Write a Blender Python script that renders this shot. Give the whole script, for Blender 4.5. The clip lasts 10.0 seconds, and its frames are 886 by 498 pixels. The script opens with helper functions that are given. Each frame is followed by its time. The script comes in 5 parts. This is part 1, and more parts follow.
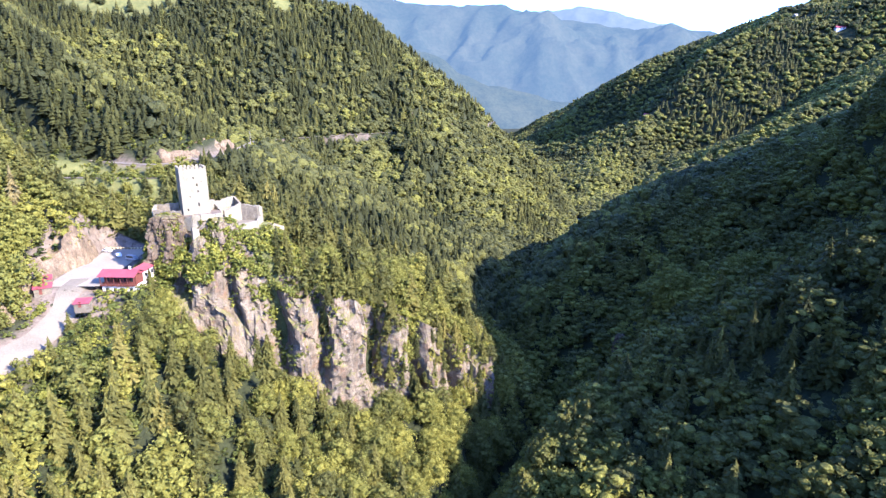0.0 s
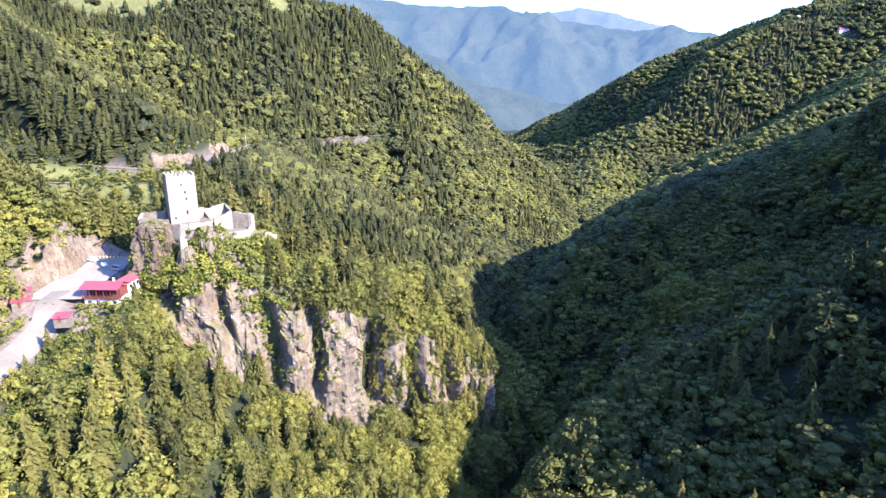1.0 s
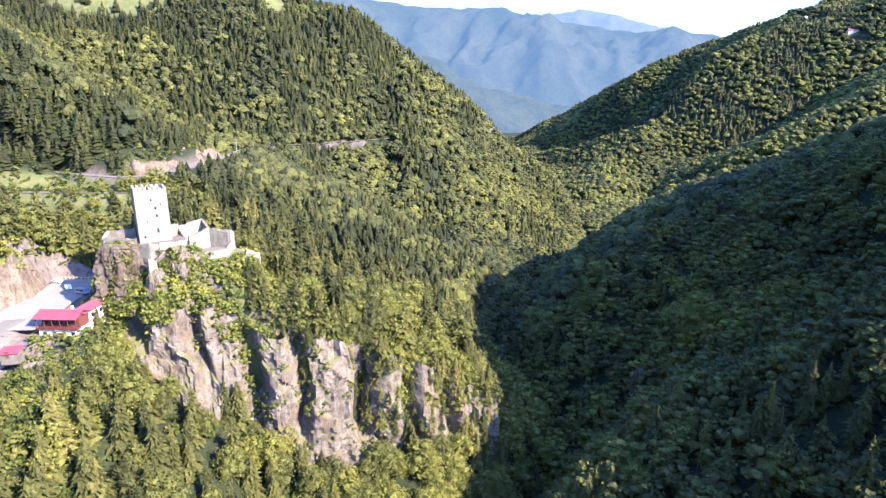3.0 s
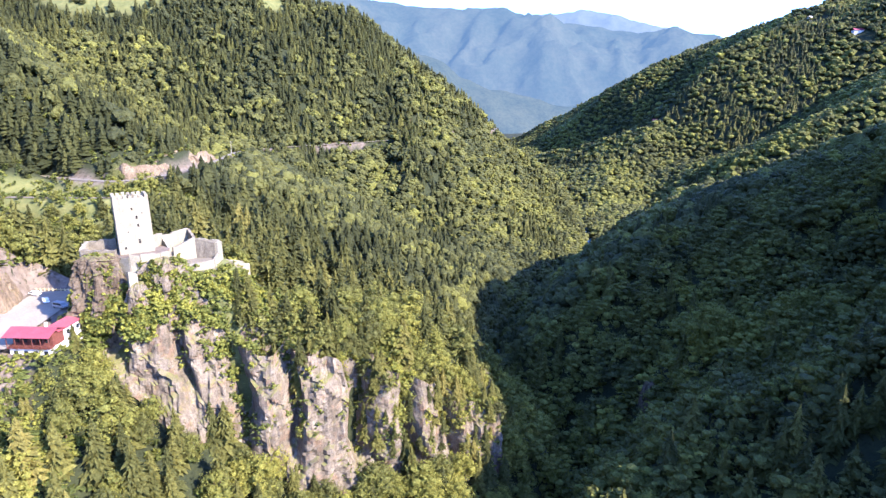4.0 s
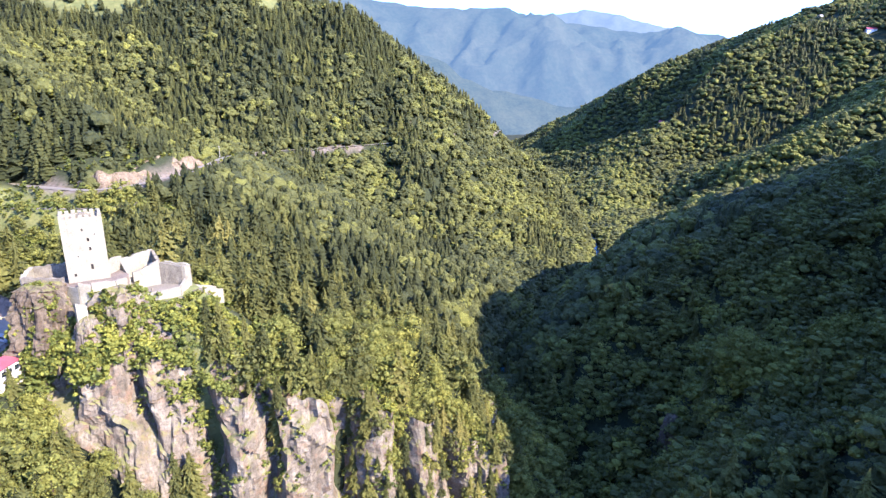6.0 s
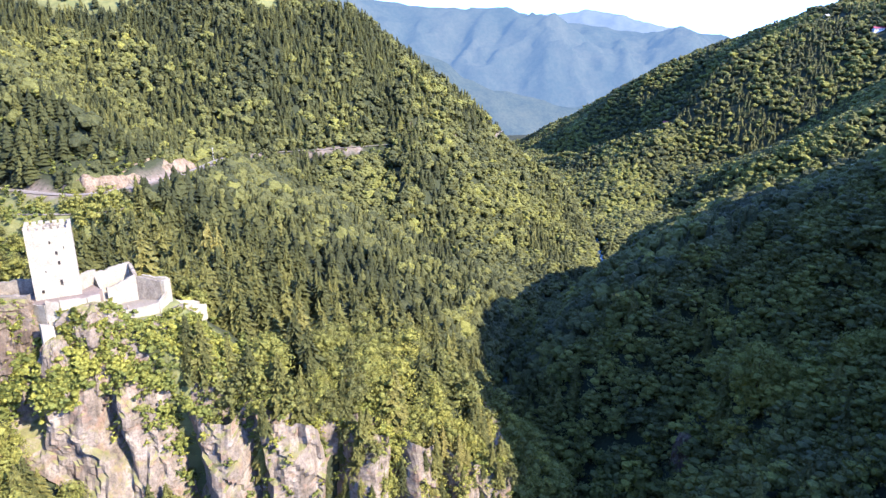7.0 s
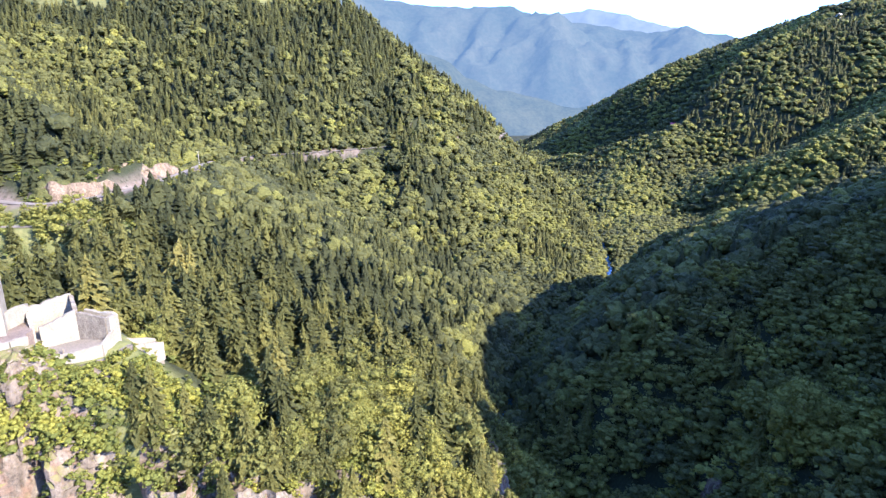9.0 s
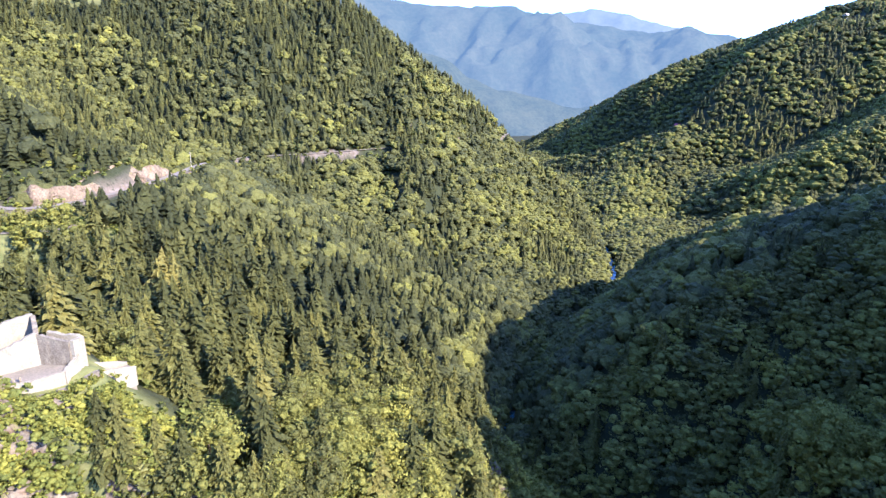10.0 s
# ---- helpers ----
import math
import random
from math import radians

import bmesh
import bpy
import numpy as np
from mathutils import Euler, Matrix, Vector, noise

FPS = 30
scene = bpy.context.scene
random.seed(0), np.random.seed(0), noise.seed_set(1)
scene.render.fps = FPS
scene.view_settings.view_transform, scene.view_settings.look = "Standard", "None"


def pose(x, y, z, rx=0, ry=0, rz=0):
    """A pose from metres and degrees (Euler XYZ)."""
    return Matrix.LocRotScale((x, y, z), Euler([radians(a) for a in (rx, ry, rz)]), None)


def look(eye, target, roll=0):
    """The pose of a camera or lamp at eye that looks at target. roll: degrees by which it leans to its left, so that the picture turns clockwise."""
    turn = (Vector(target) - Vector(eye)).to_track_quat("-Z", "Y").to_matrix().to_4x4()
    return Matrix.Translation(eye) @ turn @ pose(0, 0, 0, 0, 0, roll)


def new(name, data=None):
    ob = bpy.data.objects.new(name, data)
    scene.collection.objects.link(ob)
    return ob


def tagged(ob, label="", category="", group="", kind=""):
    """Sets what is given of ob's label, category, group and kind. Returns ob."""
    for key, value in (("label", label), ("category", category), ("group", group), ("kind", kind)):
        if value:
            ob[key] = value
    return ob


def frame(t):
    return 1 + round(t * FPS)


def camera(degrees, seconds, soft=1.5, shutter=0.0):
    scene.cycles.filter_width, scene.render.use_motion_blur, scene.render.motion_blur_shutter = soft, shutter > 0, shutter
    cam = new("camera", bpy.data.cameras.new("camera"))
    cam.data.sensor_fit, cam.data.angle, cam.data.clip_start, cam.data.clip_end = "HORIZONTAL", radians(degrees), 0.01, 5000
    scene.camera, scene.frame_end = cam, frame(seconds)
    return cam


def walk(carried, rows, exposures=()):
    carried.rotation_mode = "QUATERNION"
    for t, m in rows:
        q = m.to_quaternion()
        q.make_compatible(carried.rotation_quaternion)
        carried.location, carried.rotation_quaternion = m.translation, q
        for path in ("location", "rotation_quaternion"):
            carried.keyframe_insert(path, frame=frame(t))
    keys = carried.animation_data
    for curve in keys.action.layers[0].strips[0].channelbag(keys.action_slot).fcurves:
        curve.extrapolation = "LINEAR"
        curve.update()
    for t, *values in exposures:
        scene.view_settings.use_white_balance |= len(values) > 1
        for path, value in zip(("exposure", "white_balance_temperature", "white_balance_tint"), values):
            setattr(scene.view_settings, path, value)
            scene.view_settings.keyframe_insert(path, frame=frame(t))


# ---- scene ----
cam = camera(74.7, 10.0, 1.4)
# seconds, place, turn (degrees): a level flight up the valley
PATH = [
    (0, 0.99, 0.55, 176.35, 74.38, 0.11, -1.29),
    (0.5, 1.14, 5.58, 176.69, 74.44, 0.08, -1.30),
    (1, 1.32, 10.81, 176.98, 74.50, 0.06, -1.31),
    (1.5, 1.51, 16.25, 177.24, 74.54, 0.05, -1.31),
    (2, 1.72, 21.88, 177.47, 74.59, 0.04, -1.30),
    (2.5, 1.95, 27.67, 177.67, 74.62, 0.04, -1.28),
    (3, 2.18, 33.61, 177.84, 74.65, 0.05, -1.26),
    (3.5, 2.43, 39.70, 177.99, 74.68, 0.06, -1.23),
    (4, 2.69, 45.90, 178.12, 74.70, 0.07, -1.20),
    (4.5, 2.95, 52.22, 178.24, 74.72, 0.08, -1.16),
    (5, 3.22, 58.63, 178.34, 74.73, 0.08, -1.12),
    (5.5, 3.50, 65.12, 178.44, 74.74, 0.09, -1.08),
    (6, 3.78, 71.66, 178.52, 74.75, 0.08, -1.03),
    (6.5, 4.05, 78.26, 178.61, 74.75, 0.07, -0.97),
    (7, 4.33, 84.89, 178.69, 74.75, 0.05, -0.92),
    (7.5, 4.60, 91.53, 178.78, 74.74, 0.03, -0.86),
    (8, 4.87, 98.18, 178.88, 74.73, -0.01, -0.81),
    (8.5, 5.14, 104.81, 178.99, 74.72, -0.07, -0.75),
    (9, 5.39, 111.42, 179.11, 74.71, -0.14, -0.69),
    (9.5, 5.64, 117.98, 179.25, 74.69, -0.22, -0.63),
    (10, 5.87, 124.48, 179.41, 74.68, -0.32, -0.57),
]
walk(cam, [(t, pose(x, y, z, rx, ry, rz)) for t, x, y, z, rx, ry, rz in PATH],
     [(0.0, 2.36, 4540, 33), (10.0, 2.36, 4540, 33)])

# ---- light ----
SUN_EL, SUN_AZ = 33.5, 123.0   # height over the horizon; degrees clockwise from +y
sky_world = bpy.data.worlds.new("sky")
scene.world = sky_world
sky_world.use_nodes = True
wn = sky_world.node_tree
sky = wn.nodes.new("ShaderNodeTexSky")
sky.sky_type, sky.sun_disc = "NISHITA", False
sky.sun_elevation, sky.sun_rotation = radians(SUN_EL), radians(SUN_AZ)
sky.air_density, sky.dust_density, sky.ozone_density = 1.0, 1.4, 3.0
sky.altitude = 700
wn.links.new(sky.outputs["Color"], wn.nodes["Background"].inputs["Color"])
wn.nodes["Background"].inputs["Strength"].default_value = 0.128
sun_lamp = bpy.data.lights.new("sun", "SUN")
sun_lamp.energy, sun_lamp.angle, sun_lamp.color = 5.0, radians(0.6), (1.0, 0.735, 0.34)
sun = new("sun", sun_lamp)
az, el = radians(SUN_AZ), radians(SUN_EL)
sun.matrix_world = look((0, 0, 0), (-math.sin(az) * math.cos(el), -math.cos(az) * math.cos(el), -math.sin(el))) 

# ---- helpers of this scene ----
class Nodes:
    """A small builder of node materials."""

    def __init__(self, name, rough=0.9):
        self.m = bpy.data.materials.new(name)
        self.m.use_nodes = True
        self.t = self.m.node_tree
        self.b = self.t.nodes["Principled BSDF"]
        self.b.inputs["Roughness"].default_value = rough
        self.b.inputs["Specular IOR Level"].default_value = 0.25

    def n(self, kind, **sets):
        node = self.t.nodes.new("ShaderNode" + kind)
        for k, v in sets.items():
            if k in node.inputs:
                node.inputs[k].default_value = v
        return node

    def link(self, a, b):
        self.t.links.new(a, b)

    def coords(self):
        return self.n("TexCoord").outputs["Object"]

    def noise(self, scale, detail=4.0, rough=0.55, vec=None):
        node = self.n("TexNoise", Scale=scale, Detail=detail, Roughness=rough)
        self.link(vec or self.coords(), node.inputs["Vector"])
        return node.outputs["Fac"]

    def ramp(self, fac, stops):
        node = self.n("ValToRGB")
        els = node.color_ramp.elements
        while len(els) < len(stops):
            els.new(0.5)
        for e, (p, c) in zip(els, stops):
            e.position, e.color = p, (*c, 1)
        self.link(fac, node.inputs["Fac"])
        return node.outputs["Color"]

    def mix(self, fac, a, b, blend="MIX"):
        node = self.t.nodes.new("ShaderNodeMix")
        node.data_type, node.blend_type = "RGBA", blend
        for key, v in ((0, fac), (6, a), (7, b)):
            if isinstance(v, (int, float)):
                node.inputs[key].default_value = v
            elif isinstance(v, tuple):
                node.inputs[key].default_value = (*v, 1)
            else:
                self.link(v, node.inputs[key])
        return node.outputs[2]

    def math(self, op, a, b=0.0):
        node = self.t.nodes.new("ShaderNodeMath")
        node.operation = op
        for i, v in enumerate((a, b)):
            if isinstance(v, (int, float)):
                node.inputs[i].default_value = v
            else:
                self.link(v, node.inputs[i])
        return node.outputs[0]

    def up(self):
        geo = self.n("NewGeometry")
        sep = self.n("SeparateXYZ")
        self.link(geo.outputs["Normal"], sep.inputs[0])
        return sep.outputs["Z"]

    def colour(self, c):
        if isinstance(c, tuple):
            self.b.inputs["Base Color"].default_value = (*c, 1)
        else:
            self.link(c, self.b.inputs["Base Color"])
        return self

    def bump(self, height, strength=0.5, distance=0.2):
        node = self.n("Bump", Strength=strength, Distance=distance)
        self.link(height, node.inputs["Height"])
        self.link(node.outputs["Normal"], self.b.inputs["Normal"])
        return self


def two_scale(name, dark, light, big, fine, rough=0.85, bump=0.4, depth=0.05, metal=0.0):
    """A plain surface with stains at one scale and grain at another."""
    k = Nodes(name, rough)
    c = k.ramp(k.noise(big, 5), [(0.3, dark), (0.7, light)])
    g = k.noise(fine, 3)
    c = k.mix(0.35, c, k.ramp(g, [(0.3, tuple(v * 0.6 for v in dark)), (0.7, tuple(min(1, v * 1.15) for v in light))]))
    k.colour(c).bump(g, bump, depth)
    k.b.inputs["Metallic"].default_value = metal
    return k.m


# ---- materials ----
def foliage(name, stops, thin=0.25):
    k = Nodes(name, 0.62)
    k.b.inputs["Specular IOR Level"].default_value = 0.1
    tint = k.n("Attribute")
    tint.attribute_name = "tint"
    vary = k.n("Attribute")
    vary.attribute_name = "vary"
    fac = k.math("ADD", tint.outputs["Fac"], k.math("MULTIPLY", k.n("ObjectInfo").outputs["Random"], vary.outputs["Fac"]))
    c = k.ramp(fac, stops)
    geo = k.n("NewGeometry")
    c = k.mix(0.3, c, k.ramp(geo.outputs["Random Per Island"], [(0.0, (0.62, 0.64, 0.62)), (0.5, (0.95, 0.95, 0.92)), (1.0, (1.3, 1.28, 1.1))]), "MULTIPLY")
    clump = k.noise(0.75, 5, 0.65, geo.outputs["Position"])
    leaf = k.noise(1.9, 6, 0.75, geo.outputs["Position"])
    # mottling also paints the shaded gaps between leaf clumps into the colour
    c = k.mix(0.5, c, k.ramp(clump, [(0.32, (0.5, 0.52, 0.5)), (0.5, (1.0, 1.0, 1.0)), (0.68, (1.35, 1.32, 1.2))]), "MULTIPLY")
    c = k.mix(0.55, c, k.ramp(leaf, [(0.36, (0.42, 0.44, 0.42)), (0.5, (1.0, 1.0, 1.0)), (0.64, (1.6, 1.56, 1.4))]), "MULTIPLY")
    k.bump(k.math("ADD", clump, k.math("MULTIPLY", leaf, 0.9)), 0.6, 0.7)
    k.colour(c)
    tr = k.n("BsdfTranslucent")
    k.link(c, tr.inputs["Color"])
    k.link(k.b.inputs["Normal"].links[0].from_socket, tr.inputs["Normal"])
    ms = k.n("MixShader")
    ms.inputs[0].default_value = thin
    k.link(k.b.outputs[0], ms.inputs[1])
    k.link(tr.outputs[0], ms.inputs[2])
    k.link(ms.outputs[0], k.t.nodes["Material Output"].inputs["Surface"])
    return k.m


M_SPRUCE = foliage("spruce_needles", [(0.0, (0.030, 0.036, 0.014)), (0.35, (0.064, 0.070, 0.020)), (0.7, (0.117, 0.118, 0.028)), (0.94, (0.170, 0.155, 0.037)), (1.0, (0.159, 0.130, 0.083))], 0.2)
M_LEAF = foliage("broad_leaves", [(0.0, (0.045, 0.053, 0.023)), (0.3, (0.091, 0.098, 0.029)), (0.62, (0.157, 0.166, 0.034)), (0.97, (0.228, 0.225, 0.037)), (1.0, (0.212, 0.170, 0.092))], 0.28)
M_SHRUB = foliage("shrub_leaves", [(0.0, (0.052, 0.070, 0.022)), (0.5, (0.125, 0.145, 0.029)), (1.0, (0.234, 0.238, 0.033))], 0.3)
M_BARK = two_scale("bark", (0.05, 0.035, 0.025), (0.14, 0.1, 0.07), 1.5, 9.0)


def ground_material():
    k = Nodes("hillside", 0.95)
    # forest floor, painted darker so gaps between trees read as shade
    c = k.ramp(k.noise(0.06, 6), [(0.3, (0.012, 0.016, 0.007)), (0.55, (0.02, 0.026, 0.01)), (0.75, (0.036, 0.043, 0.015))])
    f = k.noise(0.9, 5)
    c = k.mix(0.5, c, k.ramp(f, [(0.3, (0.008, 0.011, 0.004)), (0.7, (0.036, 0.044, 0.014))]))
    bare = k.n("Attribute")
    bare.attribute_name = "bare"
    meadow = k.n("Attribute")
    meadow.attribute_name = "meadow"
    soil = k.ramp(k.noise(0.35, 8, 0.65), [(0.25, (0.08, 0.062, 0.044)), (0.5, (0.135, 0.112, 0.088)), (0.75, (0.185, 0.162, 0.135))])
    grass = k.ramp(k.noise(0.2, 5), [(0.3, (0.075, 0.09, 0.026)), (0.7, (0.14, 0.142, 0.045))])
    c = k.mix(meadow.outputs["Fac"], c, grass)
    edge = k.math("MULTIPLY", bare.outputs["Fac"], k.ramp(k.noise(0.5, 5), [(0.32, (0.0, 0.0, 0.0)), (0.45, (1, 1, 1))]))
    c = k.mix(edge, c, soil)
    k.colour(c).bump(f, 0.8, 0.6)
    return k.m


def rock_material(name, greens=0.42, warm=0.55, dark=1.0):
    k = Nodes(name, 0.9)
    base = k.ramp(k.noise(0.16, 8, 0.62), [(0.25, (0.054, 0.044, 0.031)), (0.42, (0.098, 0.083, 0.059)), (0.56, (0.147, 0.128, 0.095)), (0.72, (0.211, 0.191, 0.148))])
    sc = k.n("Mapping")
    sc.inputs["Scale"].default_value = (0.5, 0.5, 0.12)
    k.link(k.coords(), sc.inputs["Vector"])
    streak = k.noise(0.9, 7, 0.6, sc.outputs[0])
    base = k.mix(0.5, base, k.ramp(streak, [(0.3, (0.033, 0.028, 0.019)), (0.5, (0.118, 0.100, 0.073)), (0.66, (0.211, 0.188, 0.144))]))
    base = k.mix(k.math("MULTIPLY", k.ramp(k.noise(0.3, 5), [(0.52, (0, 0, 0)), (0.66, (1, 1, 1))]), warm), base, (0.152, 0.094, 0.055))
    base = k.mix(0.6, base, k.ramp(k.noise(1.3, 8, 0.72), [(0.36, (0.294, 0.286, 0.247)), (0.5, (1.0, 1.0, 1.0)), (0.64, (1.4, 1.38, 1.35))]), "MULTIPLY")
    if dark != 1:
        base = k.mix(1.0, base, (dark, dark * 0.93, dark * 0.84), "MULTIPLY")
    moss = k.ramp(k.noise(0.45, 6), [(0.25, (0.069, 0.073, 0.021)), (0.75, (0.147, 0.143, 0.043))])
    flat = k.math("ADD", k.up(), k.math("MULTIPLY", k.math("SUBTRACT", k.noise(0.3, 8, 0.72), 0.5), 2.2))
    fac = k.ramp(flat, [(greens, (0, 0, 0)), (greens + 0.5, (1, 1, 1))])
    k.colour(k.mix(fac, base, moss))
    h = k.math("ADD", k.noise(0.8, 9, 0.65), k.math("MULTIPLY", streak, 0.8))
    k.bump(h, 0.9, 0.45)
    return k.m


M_GROUND = ground_material()
M_ROCK = rock_material("cliff_rock")
M_CUT = rock_material("fresh_cut_rock", 0.8, 0.15, 1.1)
M_BARE = rock_material("brown_outcrop", 0.62, 0.2, 0.72)
M_PAVE = two_scale("pale_gravel", (0.122, 0.110, 0.082), (0.185, 0.167, 0.131), 0.15, 2.5)
M_YARD = two_scale("dusty_concrete", (0.210, 0.190, 0.147), (0.283, 0.260, 0.206), 0.12, 2.0)
M_STONE = two_scale("limewashed_stone", (0.146, 0.134, 0.095), (0.244, 0.231, 0.175), 0.3, 2.2, 0.9, 0.8, 0.12)
# grey stone; on curtain, gable and chamber walls it also paints their shade
M_GREY = two_scale("weathered_stone_and_shade", (0.073, 0.063, 0.046), (0.185, 0.167, 0.123), 0.5, 2.6, 0.92, 0.9, 0.15)
# dark panel colour standing in for the shade inside the tower's openings
M_DARK = two_scale("opening_shade", (0.015, 0.013, 0.011), (0.04, 0.035, 0.03), 1.0, 5.0)
M_RED = two_scale("red_sheet_roof", (0.17, 0.04, 0.052), (0.25, 0.065, 0.08), 0.4, 3.0, 0.55, 0.1, 0.02)
M_EARTH = two_scale("trodden_earth", (0.1, 0.078, 0.058), (0.17, 0.14, 0.108), 0.4, 3.0)
M_WOOD = two_scale("brown_timber", (0.07, 0.022, 0.016), (0.14, 0.05, 0.034), 1.0, 8.0)
M_PLASTER = two_scale("white_plaster", (0.45, 0.43, 0.39), (0.62, 0.6, 0.56), 0.5, 4.0)


def river_material():
    k = Nodes("river_water", 0.12)
    foam = k.ramp(k.noise(0.25, 8, 0.7), [(0.5, (0.05, 0.11, 0.13)), (0.6, (0.2, 0.3, 0.34)), (0.68, (0.75, 0.8, 0.82))])
    k.colour(foam).bump(k.noise(1.2, 5), 0.5, 0.25)
    return k.m


# Distance haze is painted here: muted forest colour plus an even bluish emission.
def painted_haze_material(name, dark, light, glow, power, scale):
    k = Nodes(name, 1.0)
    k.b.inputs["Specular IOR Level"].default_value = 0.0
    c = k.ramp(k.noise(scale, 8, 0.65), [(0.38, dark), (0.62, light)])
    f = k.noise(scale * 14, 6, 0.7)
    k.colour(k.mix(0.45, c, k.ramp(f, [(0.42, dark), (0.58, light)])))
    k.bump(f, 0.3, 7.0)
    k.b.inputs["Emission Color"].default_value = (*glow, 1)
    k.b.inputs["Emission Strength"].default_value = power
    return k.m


M_WATER = river_material()

# ---- the shape of the land ----
def lattice(ix, iy, seed):
    v = (ix * 374761393 + iy * 668265263 + seed * 974634777) & 0x7FFFFFFF
    v = ((v ^ (v >> 13)) * 1274126177) & 0x7FFFFFFF
    return ((v ^ (v >> 16)) & 0xFFFF) / 65535.0


def vnoise(x, y, size, seed=0):
    """Smooth noise from -1 to 1 over cells of that size."""
    x, y = np.asarray(x, float) / size, np.asarray(y, float) / size
    ix, iy = np.floor(x).astype(np.int64), np.floor(y).astype(np.int64)
    fx, fy = x - ix, y - iy
    fx, fy = fx * fx * (3 - 2 * fx), fy * fy * (3 - 2 * fy)
    a, b = lattice(ix, iy, seed), lattice(ix + 1, iy, seed)
    c, d = lattice(ix, iy + 1, seed), lattice(ix + 1, iy + 1, seed)
    return 2 * ((a * (1 - fx) + b * fx) * (1 - fy) + (c * (1 - fx) + d * fx) * fy) - 1


def fbm(x, y, size, seed=0, octaves=4):
    return sum(vnoise(x, y, size / 2 ** i, seed + i) * 0.5 ** i for i in range(octaves))


def step(a, b, x):
    u = np.clip((x - a) / (b - a), 0, 1)
    return u * u * (3 - 2 * u)


def smax(a, b, k=5.0):
    return k * np.logaddexp(a / k, b / k)


def smin(a, b, k=5.0):
    return -smax(-a, -b, k)


def to_line(x, y, line):
    """Distance to a polyline, its side (1 to the left of its course, -1 to the right) and the run along it."""
    x, y = np.asarray(x, float), np.asarray(y, float)
    best, side, run = np.full(x.shape, 1e9), np.zeros(x.shape), np.zeros(x.shape)
    s0 = 0.0
    for p, q in zip(line[:-1], line[1:]):
        ex, ey = q[0] - p[0], q[1] - p[1]
        n = math.hypot(ex, ey)
        u = np.clip(((x - p[0]) * ex + (y - p[1]) * ey) / (n * n), 0, 1)
        dx, dy = x - p[0] - u * ex, y - p[1] - u * ey
        d = np.hypot(dx, dy)
        near = d < best
        best = np.where(near, d, best)
        side = np.where(near, np.sign(ex * (y - p[1]) - ey * (x - p[0])), side)
        run = np.where(near, s0 + u * n, run)
        s0 += n
    return best, side, run


def runs(line):
    out = [0.0]
    for p, q in zip(line[:-1], line[1:]):
        out.append(out[-1] + math.hypot(q[0] - p[0], q[1] - p[1]))
    return out


def ridge(x, y, line, slope_l, slope_r):
    d, side, run = to_line(x, y, line)
    return np.interp(run, runs(line), [p[2] for p in line]) - d * np.where(side > 0, slope_l, slope_r)


RIVER = [(-30, -600), (-10, 0), (2, 90), (-4, 150), (28, 216), (68, 272), (67, 308), (48, 350), (41, 388), (57, 450), (96, 530), (146, 600), (175, 648), (188, 692), (197, 740), (211, 815), (190, 900), (140, 1100), (90, 1500), (60, 2000), (60, 2600)]
CLIFF = [(-114, 240), (-112, 225), (-104, 215), (-90, 211), (-75, 214), (-62, 216), (-48, 219), (-34, 220), (-20, 229), (-5, 237), (10, 246), (24, 255), (31, 266), (27, 288), (28, 318)]
CLIFF_TOP = [110, 110, 112, 114, 112, 101, 97, 93, 86, 78, 68, 54, 50, 54, 44]
CLIFF_FOOT = [108, 107, 105, 97, 78, 66, 54, 46, 42, 38, 34, 31, 26, 22, 12]
SPUR = [(-70, 242, 120), (-50, 256, 101), (-30, 262, 93), (-11, 270, 82), (9, 282, 71), (21, 292, 57), (28, 305, 48), (38, 327, 8)]
CREST = [(800, 330), (330, 372), (250, 405), (203, 447), (182, 516), (188, 582), (182, 640), (190, 720)]
FAR_CREST = [(1500, 900), (760, 1150), (694, 1280), (640, 1534), (445, 1680), (270, 1880), (200, 2100)]
LIT_SPUR = [(205, 1360), (273, 1210), (390, 1090), (560, 1150), (692, 1231), (900, 1350)]
ROAD = [(-420, 455), (-300, 412), (-224, 388), (-190, 371), (-168, 364), (-155, 380), (-147, 420), (-146, 470), (-149, 495), (-153, 525), (-160, 560), (-146, 600), (-100, 630), (-40, 682), (20, 732), (77, 793), (92, 850)]
BENCH = [(-900, 606), (-300, 604), (-180, 600), (-140, 606), (-100, 630), (-40, 682), (20, 732), (77, 793), (160, 880)]
ROAD_Z = [130, 130, 130, 130, 130, 130, 130, 131, 131, 130, 127, 126, 126, 126, 127, 128, 128]
SHELF = [(p[0], p[1], z - 0.5) for p, z in zip(ROAD[:10], ROAD_Z)]
NEAR_HILL = [(-157, 434, 138), (-172, 421, 149), (-192, 420, 157), (-237, 441, 180), (-330, 480, 236), (-500, 560, 360)]
SHOULDER = [(-150, 488, 124), (-104, 472, 112), (-63, 455, 95), (-42, 437, 82), (-10, 425, 62), (30, 410, 36), (72, 395, 6)]
MEADOWS = [(-200, 800, 30, 22), (-385, 795, 80, 24), (-212, 361, 46, 14)]
# gaps in the trees on the camera's side of the far houses
HOUSE_GAPS = [(717, 1164), (416, 1116), (714, 1044)]
TRACK = [(-330, 356), (-250, 350), (-205, 348), (-165, 345), (-146, 349), (-141, 366)]
YARD = (-127, 220, 109.0)
SHADOW_HILL = 150.0   # height of the unseen hill, set to place the shadow's edge


